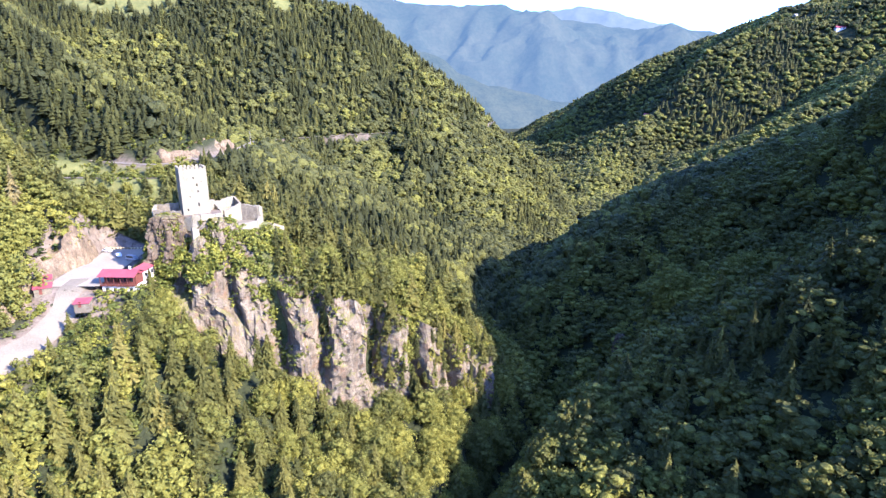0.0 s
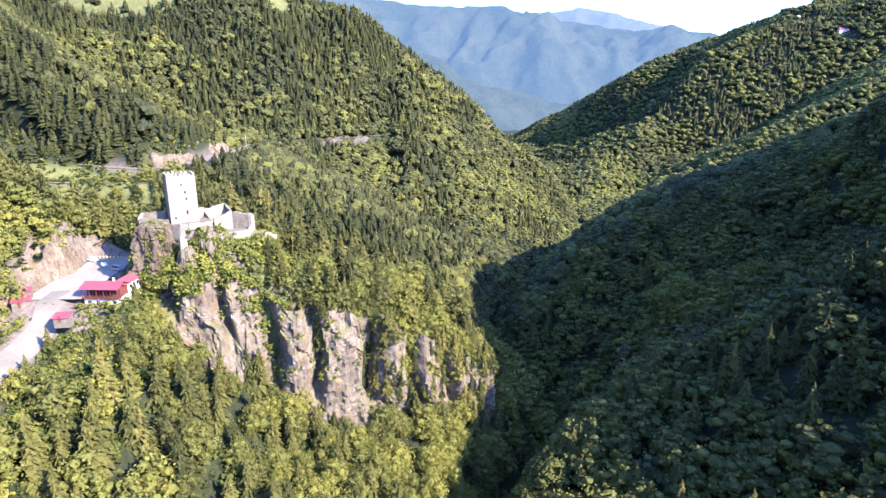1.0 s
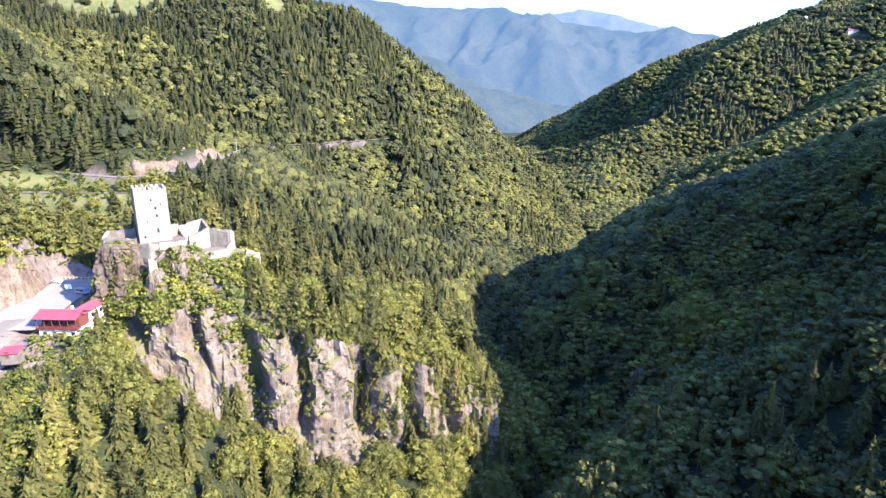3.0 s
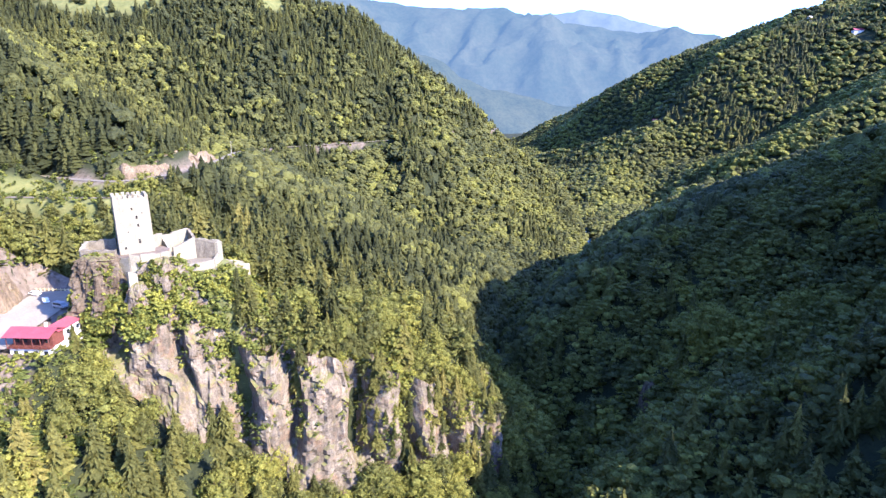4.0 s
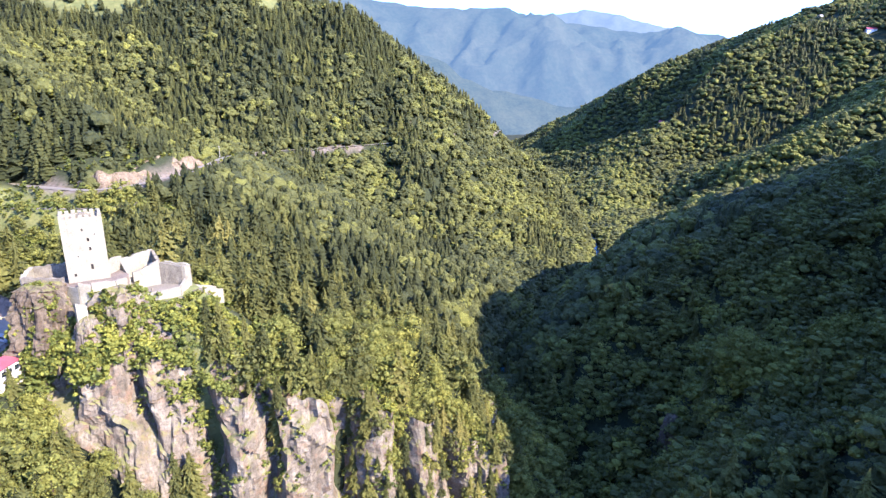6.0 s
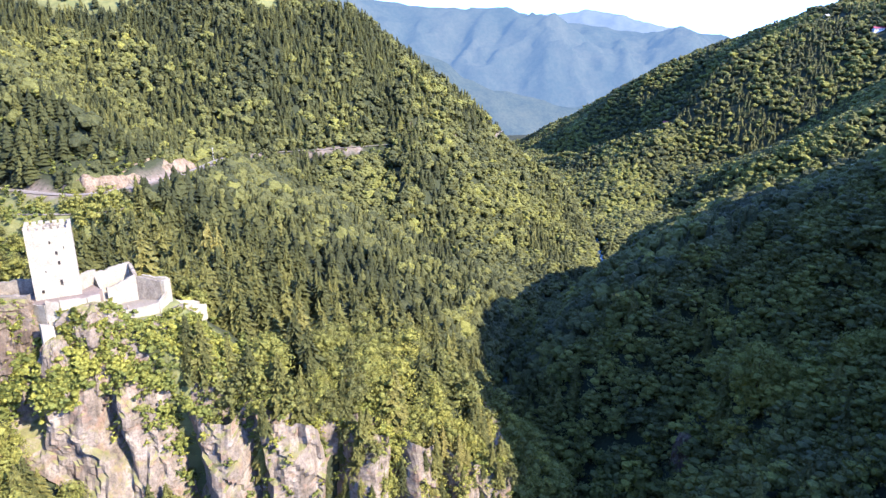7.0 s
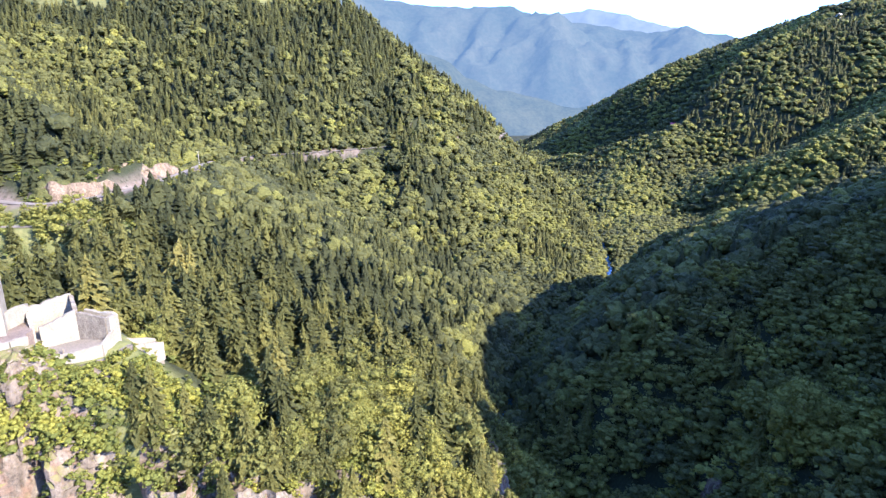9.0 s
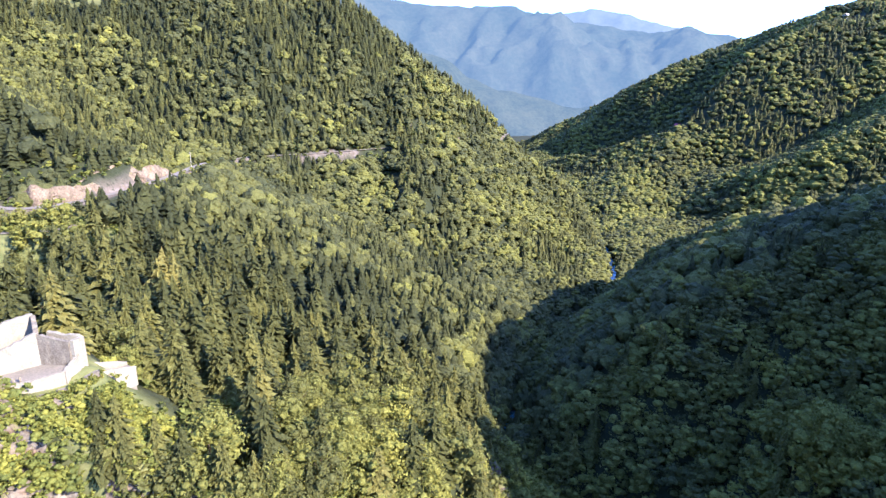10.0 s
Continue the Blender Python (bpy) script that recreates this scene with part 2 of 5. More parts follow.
def height(x, y, rough=True):
    """Ground level of the whole valley."""
    x, y = np.asarray(x, float), np.asarray(y, float)
    rx = np.interp(y, [p[1] for p in RIVER], [p[0] for p in RIVER])
    d = rx - x
    near = np.interp(d, [-60, 0, 15, 35, 64, 102, 125, 145, 166, 177, 212, 325, 700], [-20, -2, 20, 32, 46, 78, 97, 106, 109, 122, 146, 245, 520])
    deep = np.interp(d, [-60, 0, 20, 60, 107, 160, 200, 265, 330, 500, 900], [-20, -2, 10, 20, 33, 52, 74, 112, 140, 235, 460])
    deep = deep - step(470, 560, y) * 0.5 * np.maximum(0, deep - 112)
    g = near + (deep - near) * step(238, 300, y - 0.12 * (x + 100))
    g = smax(g, ridge(x, y, NEAR_HILL, 0.56, 0.8), 3)
    g = smax(g, ridge(x, y, SHOULDER, 0.75, 0.62), 4)
    g = smax(g, np.where(y < 540, ridge(x, y, SHELF, 0.75, 0.5), -60), 3)
    e = 131 - 0.75 * (x - 77) + 0.62 * (np.minimum(y, 805) - 800) + 13 * fbm(x, y, 170, 31, 3) - 7 * np.abs(vnoise(x + 0.6 * y, y * 0.3, 85, 35))
    bd, bs, _ = to_line(x, y, BENCH)
    bowl = 126 + bd * np.where(bs > 0, 0.83 + 0.2 * step(-150, -60, x), -0.97) + 7 * fbm(x, y, 120, 33, 3)
    e = np.where(x < 20, smin(e, bowl + 26 * step(-150, -70, x) * step(40, 120, bd) + 60 * step(-50, 10, x), 8), e)
    e = e + 12 * step(690, 795, y) * step(-150, -30, x) * step(100, 50, x)
    g = smax(g, smin(e, 380 + 0 * e, 20))
    g = g - 0.9 * np.maximum(0, y - 805 - 0.15 * np.abs(x - 77))
    g = np.maximum(g, -40)
    # the castle's spur, inside the line of the cliffs
    cd, cs, cr = to_line(x, y, CLIFF)
    sd = cd * np.where(cs > 0, 1, -1)
    top = np.interp(cr, runs(CLIFF), CLIFF_TOP)
    spur = ridge(x, y, SPUR, 0.75, 0.42)
    back = 111 - np.where(x > -121, 0.4, -0.15) * (x + 121) - np.where(y < 325, 0.167, 0.27) * (y - 325)
    back = back - 0.9 * np.maximum(0, x - 5 + 0.5 * np.maximum(0, y - 310)) + 3 * fbm(x, y, 60, 17, 3)
    spur = smax(spur, np.where(x > -112, back, np.where(y > 245, back, -50)), 3)
    spur = np.where((sd > 0) & (y < 330), np.maximum(spur, np.minimum(top - 1.5 - 0.05 * sd, spur + 7)), spur)
    cu, cv = 0.75 * (x + 92) + 0.66 * (y - 220), -0.66 * (x + 92) + 0.75 * (y - 220)
    plat = 122.6 - 1.5 * np.hypot(np.maximum(0, np.abs(cu - 10) - 21), np.maximum(0, np.maximum(-9.8 - cv, cv - 12))) - 1.8 * step(-6.0, -7.5, cv)
    spur = smax(spur, np.where(sd > 0, plat, -50), 2)
    inside = step(5.0, 9.0, sd)
    g = np.where(sd > 4, g + (np.maximum(spur, g) - g) * inside, g)
    # the other side of the river
    bankside = np.interp(x - rx, [0, 10, 24, 34, 46, 60, 85, 120, 145, 181, 230, 300, 900], [-2, 8, 25, 38, 50, 65, 83, 104, 115, 131, 153, 206, 640])
    f = bankside - 0.1 * np.maximum(0, y - 400) + 5 * fbm(x, y, 90, 11, 3) * step(8, 40, x - rx)
    f = np.where(y < 230, f + (np.interp(x, [0, 54, 85, 140, 700], [12, 45, 64, 114, 620]) - f) * step(232, 192, y), f)
    # upper slope, mostly out of view, raised to keep the bank shaded
    f = f + 0.8 * np.maximum(0, x - 185) * step(360, 300, y)
    f = f + 13 * np.exp(-((x - 119) ** 2 + (y - 277) ** 2) / 420)
    # made-up gully that lets the sun reach the knob and cliff foot
    f = f - 13 * np.exp(-((y - 222) / 24) ** 2) * step(85, 130, x)
    fd, fs, _ = to_line(x, y, CREST)
    f = np.where(fs < 0, f - 0.75 * fd, f)
    # unseen hill beside the flight, added only for the shadow it casts
    south = 0.07 * np.maximum(0, 188 - y)
    f = smin(f + south * step(150, 300, x), 262 + south - (262 + south - SHADOW_HILL) * step(0, 70, x - 0.8 * y - 45), 15)
    r2 = 52 + 0.66 * (x - 308) + 12 * fbm(x, y, 260, 21, 3) 
    qd, qs, _ = to_line(x, y, FAR_CREST)
    fold = np.abs(((y + 0.3 * x) / 330 + 0.12 * vnoise(x, y, 240, 26)) % 1 - 0.5) * 4 - 1
    r2 = r2 + 46 * fold * step(260, 480, x) * step(10, 170, qd)
    r2 = np.where(qs < 0, r2 - 0.7 * qd, r2)
    vd, vs_, _ = to_line(x, y, LIT_SPUR)
    r2 = r2 - np.where(vs_ > 0, 70 * np.exp(-((vd - 150) / 110) ** 2) * step(640, 460, x), 0.3 * vd) * step(230, 330, x)
    r2 = smax(r2, ridge(x, y, [(p[0], p[1], z) for p, z in zip(LIT_SPUR, (20, 60, 116, 190, 278, 400))], 0.85, 0.6) + 7 * fbm(x, y, 70, 23, 3), 6)
    toe = np.minimum(0.3 * (x - rx) - 4, 34 - 0.12 * np.maximum(0, y - 1000)) - 50 * step(960, 840, y)
    r2 = smax(r2, toe, 8)
    r2 = smin(r2, 520 + 0 * r2, 40)
    mid = ridge(x, y, [(900, 960, 300), (640, 1000, 130), (530, 1000, 94), (400, 950, 38), (300, 890, -12)], 0.8, 0.8) + 10 * fbm(x, y, 150, 5, 3)
    r = smax(smax(f, mid), r2)
    r = np.where(x > rx - 5, np.maximum(r, np.minimum(2 + 0.07 * (x - rx), 40)), -60)
    h = np.where(x > rx, r, g)
    h = np.where(np.abs(x - rx) < 30, np.where(x > rx, r, g), h)
    # river bed and steep inner banks
    rd, _, _ = to_line(x, y, RIVER)
    bank = -1.5 + 1.7 * np.maximum(0, rd - np.interp(y, [600, 680], [2.5, 6.0]))
    h = np.minimum(h, np.maximum(bank, np.where(rd > 45, 1e3, bank)))
    knob = 15 - 0.09 * ((x - 42) ** 2 + (y - 279) ** 2) / 2.2
    h = np.maximum(h, np.maximum(knob, -2.0))
    if rough:
        w = step(6, 30, rd) * np.where(sd > -4, 0.35, 1.0)
        h = h + w * (3.2 * fbm(x, y, 46, 3, 4))
    # benches of the road and the yard
    od, oside, orun = to_line(x, y, ROAD)
    oz = np.interp(orun, runs(ROAD), ROAD_Z)
    h = h + (oz - h) * (1 - step(3.4, 9.0, od))
    td, _, _ = to_line(x, y, TRACK)
    h = h + (124.5 - h) * (1 - step(2.6, 14.0, td))
    yd = np.maximum(np.abs(x - YARD[0] + 0.1 * (y - 220)) - 10, np.abs(y - YARD[1]) - 26)
    ydl = np.where(sd > 0, 20, yd)
    h = h + (YARD[2] - h) * (1 - step(0, 7, ydl))
    bd = np.maximum(np.abs(x + 110.5) - 8, np.abs(y - 205) - 10)
    h = h + (106.8 - h) * (1 - step(0, 6, np.where(sd > 0, 20, bd)))
    return h


def level(x, y):
    return float(height(np.array([x]), np.array([y]))[0])


def mesh_from(name, verts, faces, material, smooth=False):
    """A mesh from arrays: verts (n, 3); faces (m, 3) or (m, 4)."""
    verts, faces = np.asarray(verts, np.float32), np.asarray(faces, np.int32)
    me = bpy.data.meshes.new(name)
    me.vertices.add(len(verts))
    me.vertices.foreach_set("co", verts.ravel())
    k = faces.shape[1]
    me.loops.add(faces.size)
    me.loops.foreach_set("vertex_index", faces.ravel())
    me.polygons.add(len(faces))
    me.polygons.foreach_set("loop_start", np.arange(0, faces.size, k, dtype=np.int32))
    me.update(calc_edges=True)
    me.polygons.foreach_set("use_smooth", np.full(len(faces), smooth))
    me.materials.append(material)
    return me


def grid_faces(nx, ny):
    i = (np.arange(ny - 1)[:, None] * nx + np.arange(nx - 1)[None, :]).ravel()
    return np.stack([i, i + 1, i + nx + 1, i + nx], 1)


def attribute(me, name, values):
    a = me.attributes.new(name, "FLOAT", "POINT")
    a.data.foreach_set("value", np.asarray(values, np.float32))


def axis(lo, a, b, hi, fine, growth=1.09, most=60):
    mid = list(np.arange(a, b + 0.1, fine))
    out, s, v = [], fine, b
    while v < hi:
        s = min(s * growth, most)
        v += s
        out.append(v)
    back, s, v = [], fine, a
    while v > lo:
        s = min(s * growth, most)
        v -= s
        back.append(v)
    return np.array(back[::-1] + mid + out)


def build_ground():
    xs, ys = axis(-2600, -260, 300, 3000, 2.8, 1.05), axis(-700, 70, 420, 4900, 2.8, 1.025, 70)
    gx, gy = np.meshgrid(xs, ys)
    z = height(gx, gy)
    z = np.where(gy > 2300, np.minimum(z, -40), z)
    me = mesh_from("ground", np.stack([gx.ravel(), gy.ravel(), z.ravel()], 1), grid_faces(len(xs), len(ys)), M_GROUND, True)
    od, oside, _ = to_line(gx, gy, ROAD)
    cut = np.where((oside > 0), step(np.where(gy < 540, 9, 6), 4, od), step(6, 3.5, od)) * step(-0.5, 0.2, vnoise(gx, gy, 25, 77) + np.where(gy < 560, 0.5, -0.2)) * np.where(gy < 540, step(-214, -196, gx), 1.0)
    yd = np.maximum(np.abs(gx - YARD[0] + 0.1 * (gy - 220)) - 11, np.abs(gy - YARD[1]) - 28)
    yard = step(14, 8, np.where(gx < YARD[0], yd, yd + 5)) * (gx < -106)
    approach = step(9, 4.5, to_line(gx, gy, APPROACH)[0] + np.where(gx > -118, 3, 0))
    attribute(me, "bare", np.maximum(np.maximum(cut, yard), approach).ravel())
    meadow = sum(step(1.15, 0.75, np.hypot((gx - mx) / rx, (gy - my) / ry)) for mx, my, rx, ry in MEADOWS)
    meadow = meadow + step(1.2, 0.7, np.hypot((gx + 73) / 15, (gy - 236) / 9)) + step(1.2, 0.7, np.hypot((gx + 59) / 13, (gy - 233) / 11)) + step(15, 9, to_line(gx, gy, TRACK)[0]) * (gy > 330)
    attribute(me, "meadow", np.clip(meadow, 0, 1).ravel())
    return tagged(new("ground", me), "green wooded mountainside with bare earth along the road cuts", "ground", kind="structure")


APPROACH = [(-126, 204), (-123, 186), (-123, 170), (-127, 155), (-138, 132), (-160, 105)]
ground = build_ground()


def ribbon(name, line, zs, width, material, label, category, lift=0.25, waver=0.0, rows=4):
    rs = runs(line)
    n = int(rs[-1] / 3)
    s = np.linspace(0, rs[-1], n)
    px, py = np.interp(s, rs, [p[0] for p in line]), np.interp(s, rs, [p[1] for p in line])
    for _ in range(6):
        px[1:-1] = (px[:-2] + 2 * px[1:-1] + px[2:]) / 4
        py[1:-1] = (py[:-2] + 2 * py[1:-1] + py[2:]) / 4
    tx, ty = np.gradient(px), np.gradient(py)
    q = np.hypot(tx, ty)
    nx, ny = -ty / q, tx / q
    pz = np.interp(s, rs, zs) if zs is not None else None
    vs = []
    for j in range(rows + 1):
        w = (j / rows - 0.5) * (np.interp(py, [600, 690], [width[0], width[1]]) + waver * vnoise(s, s * 0 + j, 30, 4))
        x, y = px + nx * w, py + ny * w
        z = (pz if pz is not None else height(x, y)) + lift
        vs.append(np.stack([x, y, z], 1))
    me = mesh_from(name, np.concatenate(vs), grid_faces(n, rows + 1)[:, ::-1], material, True)
    return tagged(new(name, me), label, category, kind="structure")


river = ribbon("water", RIVER, [0.0] * len(RIVER), (4.0, 7.5), M_WATER, "shallow mountain river with white rapids", "river", 0.0, 1.5)
road = ribbon("road", ROAD, ROAD_Z, (5.2, 5.2), M_PAVE, "pale gravel mountain road along the slope", "road", 0.3)
track = ribbon("road", TRACK, None, (4.2, 4.2), M_PAVE, "pale dirt track across the meadow", "road", 0.3)
drive = ribbon("road", APPROACH, None, (7.5, 7.5), M_PAVE, "pale gravel drive up to the castle yard", "road", 0.35)


def build_yard():
    xs, ys = np.linspace(-10, 9, 25), np.linspace(196, 245, 45)
    gx, gy = np.meshgrid(xs, ys)
    x = gx + YARD[0] - 0.1 * (gy - 220)
    me = mesh_from("pavement", np.stack([x.ravel(), gy.ravel(), np.full(x.size, YARD[2] + 0.12) + 0.04 * vnoise(x, gy, 5, 9).ravel()], 1), grid_faces(25, 45), M_YARD, True)
    return tagged(new("pavement", me), "pale dusty gravel car park below the castle", "car park", kind="structure")


yard = build_yard()


def blocks(x, y, size, seed):
    """Noise in flat steps, like jointed rock."""
    return 2 * lattice(np.floor(x / size).astype(np.int64), np.floor(y / size).astype(np.int64), seed) - 1


def build_cliff(name, line, tops, feet, seed, material, clefts=(), back=12.0, lean=5.0, bold=1.0, label="pale pinkish rock cliff with deep vertical clefts and grassy ledges"):
    """A wall of rock along a line: ribs and clefts along it, ledges up it, and a rim that runs back to the slope above."""
    rs = runs(line)
    n, m, cap = int(rs[-1] / 0.85), 58, 9
    s = np.linspace(0, rs[-1], n)
    px, py = np.interp(s, rs, [p[0] for p in line]), np.interp(s, rs, [p[1] for p in line])
    for _ in range(40):
        px[1:-1] = (px[:-2] + 2 * px[1:-1] + px[2:]) / 4
        py[1:-1] = (py[:-2] + 2 * py[1:-1] + py[2:]) / 4
    tx, ty = np.gradient(px), np.gradient(py)
    q = np.hypot(tx, ty)
    nx, ny = ty / q, -tx / q
    zt, zf = np.interp(s, rs, tops), np.interp(s, rs, feet)
    zt = zt + bold * (3.5 * vnoise(s, s * 0, 13, seed) + 1.5 * vnoise(s, s * 0, 4, seed + 1))
    vs = []
    for j in range(m + cap + 1):
        v = min(j / m, 1.0)
        over = max(0.0, (j - m) / cap)
        z = zf - 8 + (zt - zf + 8) * v
        warp = s + 2.5 * vnoise(z, s * 0.3, 20, seed + 2) + 0.06 * (z - 70)
        rib = np.abs(vnoise(warp, z * 0.22, 15, seed + 3)) ** 0.6
        out = bold * (5.0 * rib - 1.2 + 1.5 * vnoise(s, z, 9, seed + 5) + 1.5 * blocks(warp + 2.0 * vnoise(s, z, 7, seed), z * 0.3 + s * 0.3, 5.5, seed + 6) + 0.8 * blocks(warp * 1.1 + 1.2 * vnoise(s, z, 4, seed), z * 0.5 - s * 0.5, 2.6, seed + 7) + 0.55 * vnoise(s, z, 2.2, seed + 8))
        out = out + lean * (1 - v) ** 1.4 - 2.5 * step(0.75, 1.0, np.full(n, v)) * bold
        for c, wd, depth in clefts:
            out = out - depth * np.exp(-((warp - c) / wd) ** 2) * step(0.1, 0.45, np.full(n, v))
        out = np.maximum(out, 4.5 - back)
        x, y = px + nx * out, py + ny * out
        if over > 0:
            x, y = x + (px - nx * back - x) * over, y + (py - ny * back - y) * over
            z = zt + (height(x, y) + 0.5 - zt) * over ** 0.8 + 0.5 * vnoise(x, y, 3, seed)
        else:
            z = z + 0.5 * vnoise(s, z, 3, seed + 9)
        vs.append(np.stack([x, y, z], 1))
    pts = np.concatenate(vs)
    me = mesh_from(name, pts, grid_faces(n, m + cap + 1), material, False)
    ob = tagged(new(name, me), label, "cliff", kind="structure")
    return ob, pts.reshape(m + cap + 1, n, 3)


def run_at(x):
    return float(np.interp(x, [p[0] for p in CLIFF[1:13]], runs(CLIFF)[1:13]))


CLEFTS = [(run_at(x), w, d) for x, w, d in ((-92.5, 3.4, 13), (-73, 2.2, 7), (-59, 3.8, 11), (-43, 2.6, 9), (-23, 4.2, 12), (-6, 3.0, 10), (9, 2.6, 9))]
cliff, cliff_points = build_cliff("cliff", CLIFF, CLIFF_TOP, CLIFF_FOOT, 101, M_ROCK, CLEFTS)
bank, _ = build_cliff("cliff", [(-166, 116), (-147, 140), (-139, 165), (-137, 190), (-138, 210), (-138, 226), (-141, 238), (-150, 250)], [108, 110, 112, 112, 117, 125, 119, 113], [102, 106, 108, 108, 108, 108, 108, 108], 131, M_CUT, (), 7.0, 6.0, 0.4, "pale freshly cut rock bank beside the car park")
cut, _ = build_cliff("cliff", [(-190, 383), (-180, 379), (-170, 374), (-162, 383), (-156, 405), (-153, 430), (-153, 455), (-156, 476)], [131, 134, 138, 136, 133, 137, 137, 132], [129, 129, 129, 129, 129, 129, 130, 130], 151, M_CUT, (), 6.0, 3.0, 0.5, "pale rock cutting above the mountain road")


def far_range(name, x0, x1, y0, y1, crest, material, seed, rough, label):
    """A far range: a crest line that falls towards the valley."""
    nx, ny = 240, 110
    gx, gy = np.meshgrid(np.linspace(x0, x1, nx), np.linspace(y0, y1, ny))
    top = np.interp(gx, [c[0] for c in crest], [c[1] for c in crest])
    u = (gy - y0) / (y1 - y0)
    gul = 1 - np.abs(vnoise(gx - 0.55 * gy, gx * 0.3 + gy * 0.8, 430, seed))
    fine = 0.5 - np.abs(fbm(gx - 0.4 * gy, gx * 0.3 + gy * 0.9, 190, seed + 1, 4))
    z = -80 + (top + 80) * np.sin(u * math.pi / 2) ** 0.9 + rough * np.sin(u * math.pi) * ((gul - 0.6) * 2.2 + 0.9 * fine) + 6 * fbm(gx, gy, 60, seed + 7, 3)
    me = mesh_from(name, np.stack([gx.ravel(), gy.ravel(), z.ravel()], 1), grid_faces(nx, ny), material, True)
    return tagged(new(name, me), label, "mountain", kind="structure")


# The far ranges glow in place of air haze.
M_FAR1 = painted_haze_material("forest_painted_haze", (0.014, 0.019, 0.013), (0.034, 0.035, 0.021), (0.096, 0.136, 0.142), 0.43, 0.004)
M_FAR2 = painted_haze_material("thicker_painted_haze", (0.02, 0.024, 0.018), (0.034, 0.036, 0.026), (0.156, 0.19, 0.186), 0.5, 0.003)
M_FAR0 = painted_haze_material("near_painted_haze", (0.012, 0.017, 0.011), (0.036, 0.038, 0.02), (0.08, 0.114, 0.118), 0.4, 0.006)
far_range("backdrop", -1400, 1500, 2250, 2700, [(-1400, 620), (-300, 420), (60, 290), (130, 235), (260, 175), (400, 150), (600, 110), (1500, 70)], M_FAR0, 51, 25, "wooded lower mountain shoulder with thin haze painted on")
far_range("backdrop", -2200, 2800, 2700, 3500, [(-2200, 1020), (-640, 738), (-290, 652), (-10, 618), (270, 583), (550, 563), (870, 526), (1190, 486), (1530, 438), (2000, 360), (2800, 240)], M_FAR1, 61, 80, "forested mountain range with blue haze painted on")
far_range("backdrop", -1000, 3600, 3500, 4350, [(-1000, 650), (350, 682), (690, 663), (925, 686), (1075, 700), (1240, 686), (1435, 642), (1680, 584), (1910, 518), (2140, 466), (3600, 300)], M_FAR2, 71, 50, "distant mountain range with pale blue haze painted on")

# ---- trees ----
def frond_spruce(seed, whorls, per, sprays, radius=0.2, bare=0.05):
    """Crown of a spruce of height 1: whorls of drooping branches, each a row of small hanging sprays."""
    rnd = np.random.RandomState(seed)
    vs, fs = [], []
    for w in range(whorls):
        u = (w + rnd.uniform(-0.35, 0.35)) / whorls
        z = bare + (1 - bare) * max(0.0, u) * 0.97
        r = radius * (1 - z) ** 0.66 * rnd.uniform(0.72, 1.15) + 0.014
        k = max(3, int(per * (0.4 + 0.6 * (1 - u))))
        a0 = rnd.uniform(0, 6.3)
        for i in range(k):
            if rnd.rand() < 0.1:
                continue
            a = a0 + 6.283 * i / k + rnd.uniform(-0.35, 0.35)
            ln = r * rnd.uniform(0.6, 1.25)
            drop = ln * rnd.uniform(0.2, 0.7)
            for q in range(sprays):
                at = (q + 1.0) / sprays
                half = ln * (0.62 / sprays + 0.1) * rnd.uniform(0.8, 1.25) + 0.006
                wd = half * rnd.uniform(0.45, 0.85) * (1.25 - 0.4 * at)
                aa = a + rnd.uniform(-0.25, 0.25)
                c, s = math.cos(aa), math.sin(aa)
                m, zz = ln * at - half * 0.8, z - drop * at ** 1.4
                tip = rnd.uniform(0.15, 0.8) * half
                roll = rnd.uniform(-0.5, 0.5) * wd
                b = len(vs)
                vs += [(c * (m - half), s * (m - half), zz + 0.5 * tip), (c * m - s * wd, s * m + c * wd, zz + roll),
                       (c * (m + half), s * (m + half), zz - tip), (c * m + s * wd, s * m - c * wd, zz - roll)]
                fs += [(b, b + 1, b + 2), (b, b + 2, b + 3)]
    return np.array(vs), np.array(fs)


def leaf_crown(seed, lobes, cards, size, width=0.36, low=0.22):
    """Crown of a broadleaf tree of height 1: lobes covered in turned leaf sprays."""
    rnd = np.random.RandomState(seed)
    cs = []
    for i in range(lobes):
        u = (i + 0.5) / lobes
        z = low + (0.86 - low) * u + rnd.uniform(-0.05, 0.05)
        reach = width * (math.sin(math.pi * min(1, 0.22 + 0.75 * u)) ** 0.7) * 0.62
        a = rnd.uniform(0, 6.3)
        cs.append((math.cos(a) * reach * rnd.uniform(0.5, 1.1), math.sin(a) * reach * rnd.uniform(0.5, 1.1), z, rnd.uniform(0.1, 0.17) * (1.25 - 0.4 * u)))
    cs.append((0, 0, 0.5, 0.2))
    vs, fs = [], []
    for i in range(cards):
        cx, cy, cz, r = cs[rnd.randint(len(cs))]
        d = rnd.normal(size=3)
        d[2] = d[2] * 0.8 + 0.25
        d /= np.linalg.norm(d)
        p = np.array([cx, cy, cz]) + d * r * rnd.uniform(0.75, 1.1)
        nrm = d + rnd.normal(size=3) * 0.45
        nrm /= np.linalg.norm(nrm)
        t = np.cross(nrm, rnd.normal(size=3))
        t /= np.linalg.norm(t)
        b_ = np.cross(nrm, t)
        sz = size * rnd.uniform(0.6, 1.35)
        k = len(vs)
        vs += [p + t * sz, p + b_ * sz * rnd.uniform(0.5, 0.9), p - t * sz * rnd.uniform(0.6, 1), p - b_ * sz * rnd.uniform(0.5, 0.9)]
        fs += [(k, k + 1, k + 2), (k, k + 2, k + 3)]
    return np.array(vs), np.array(fs)


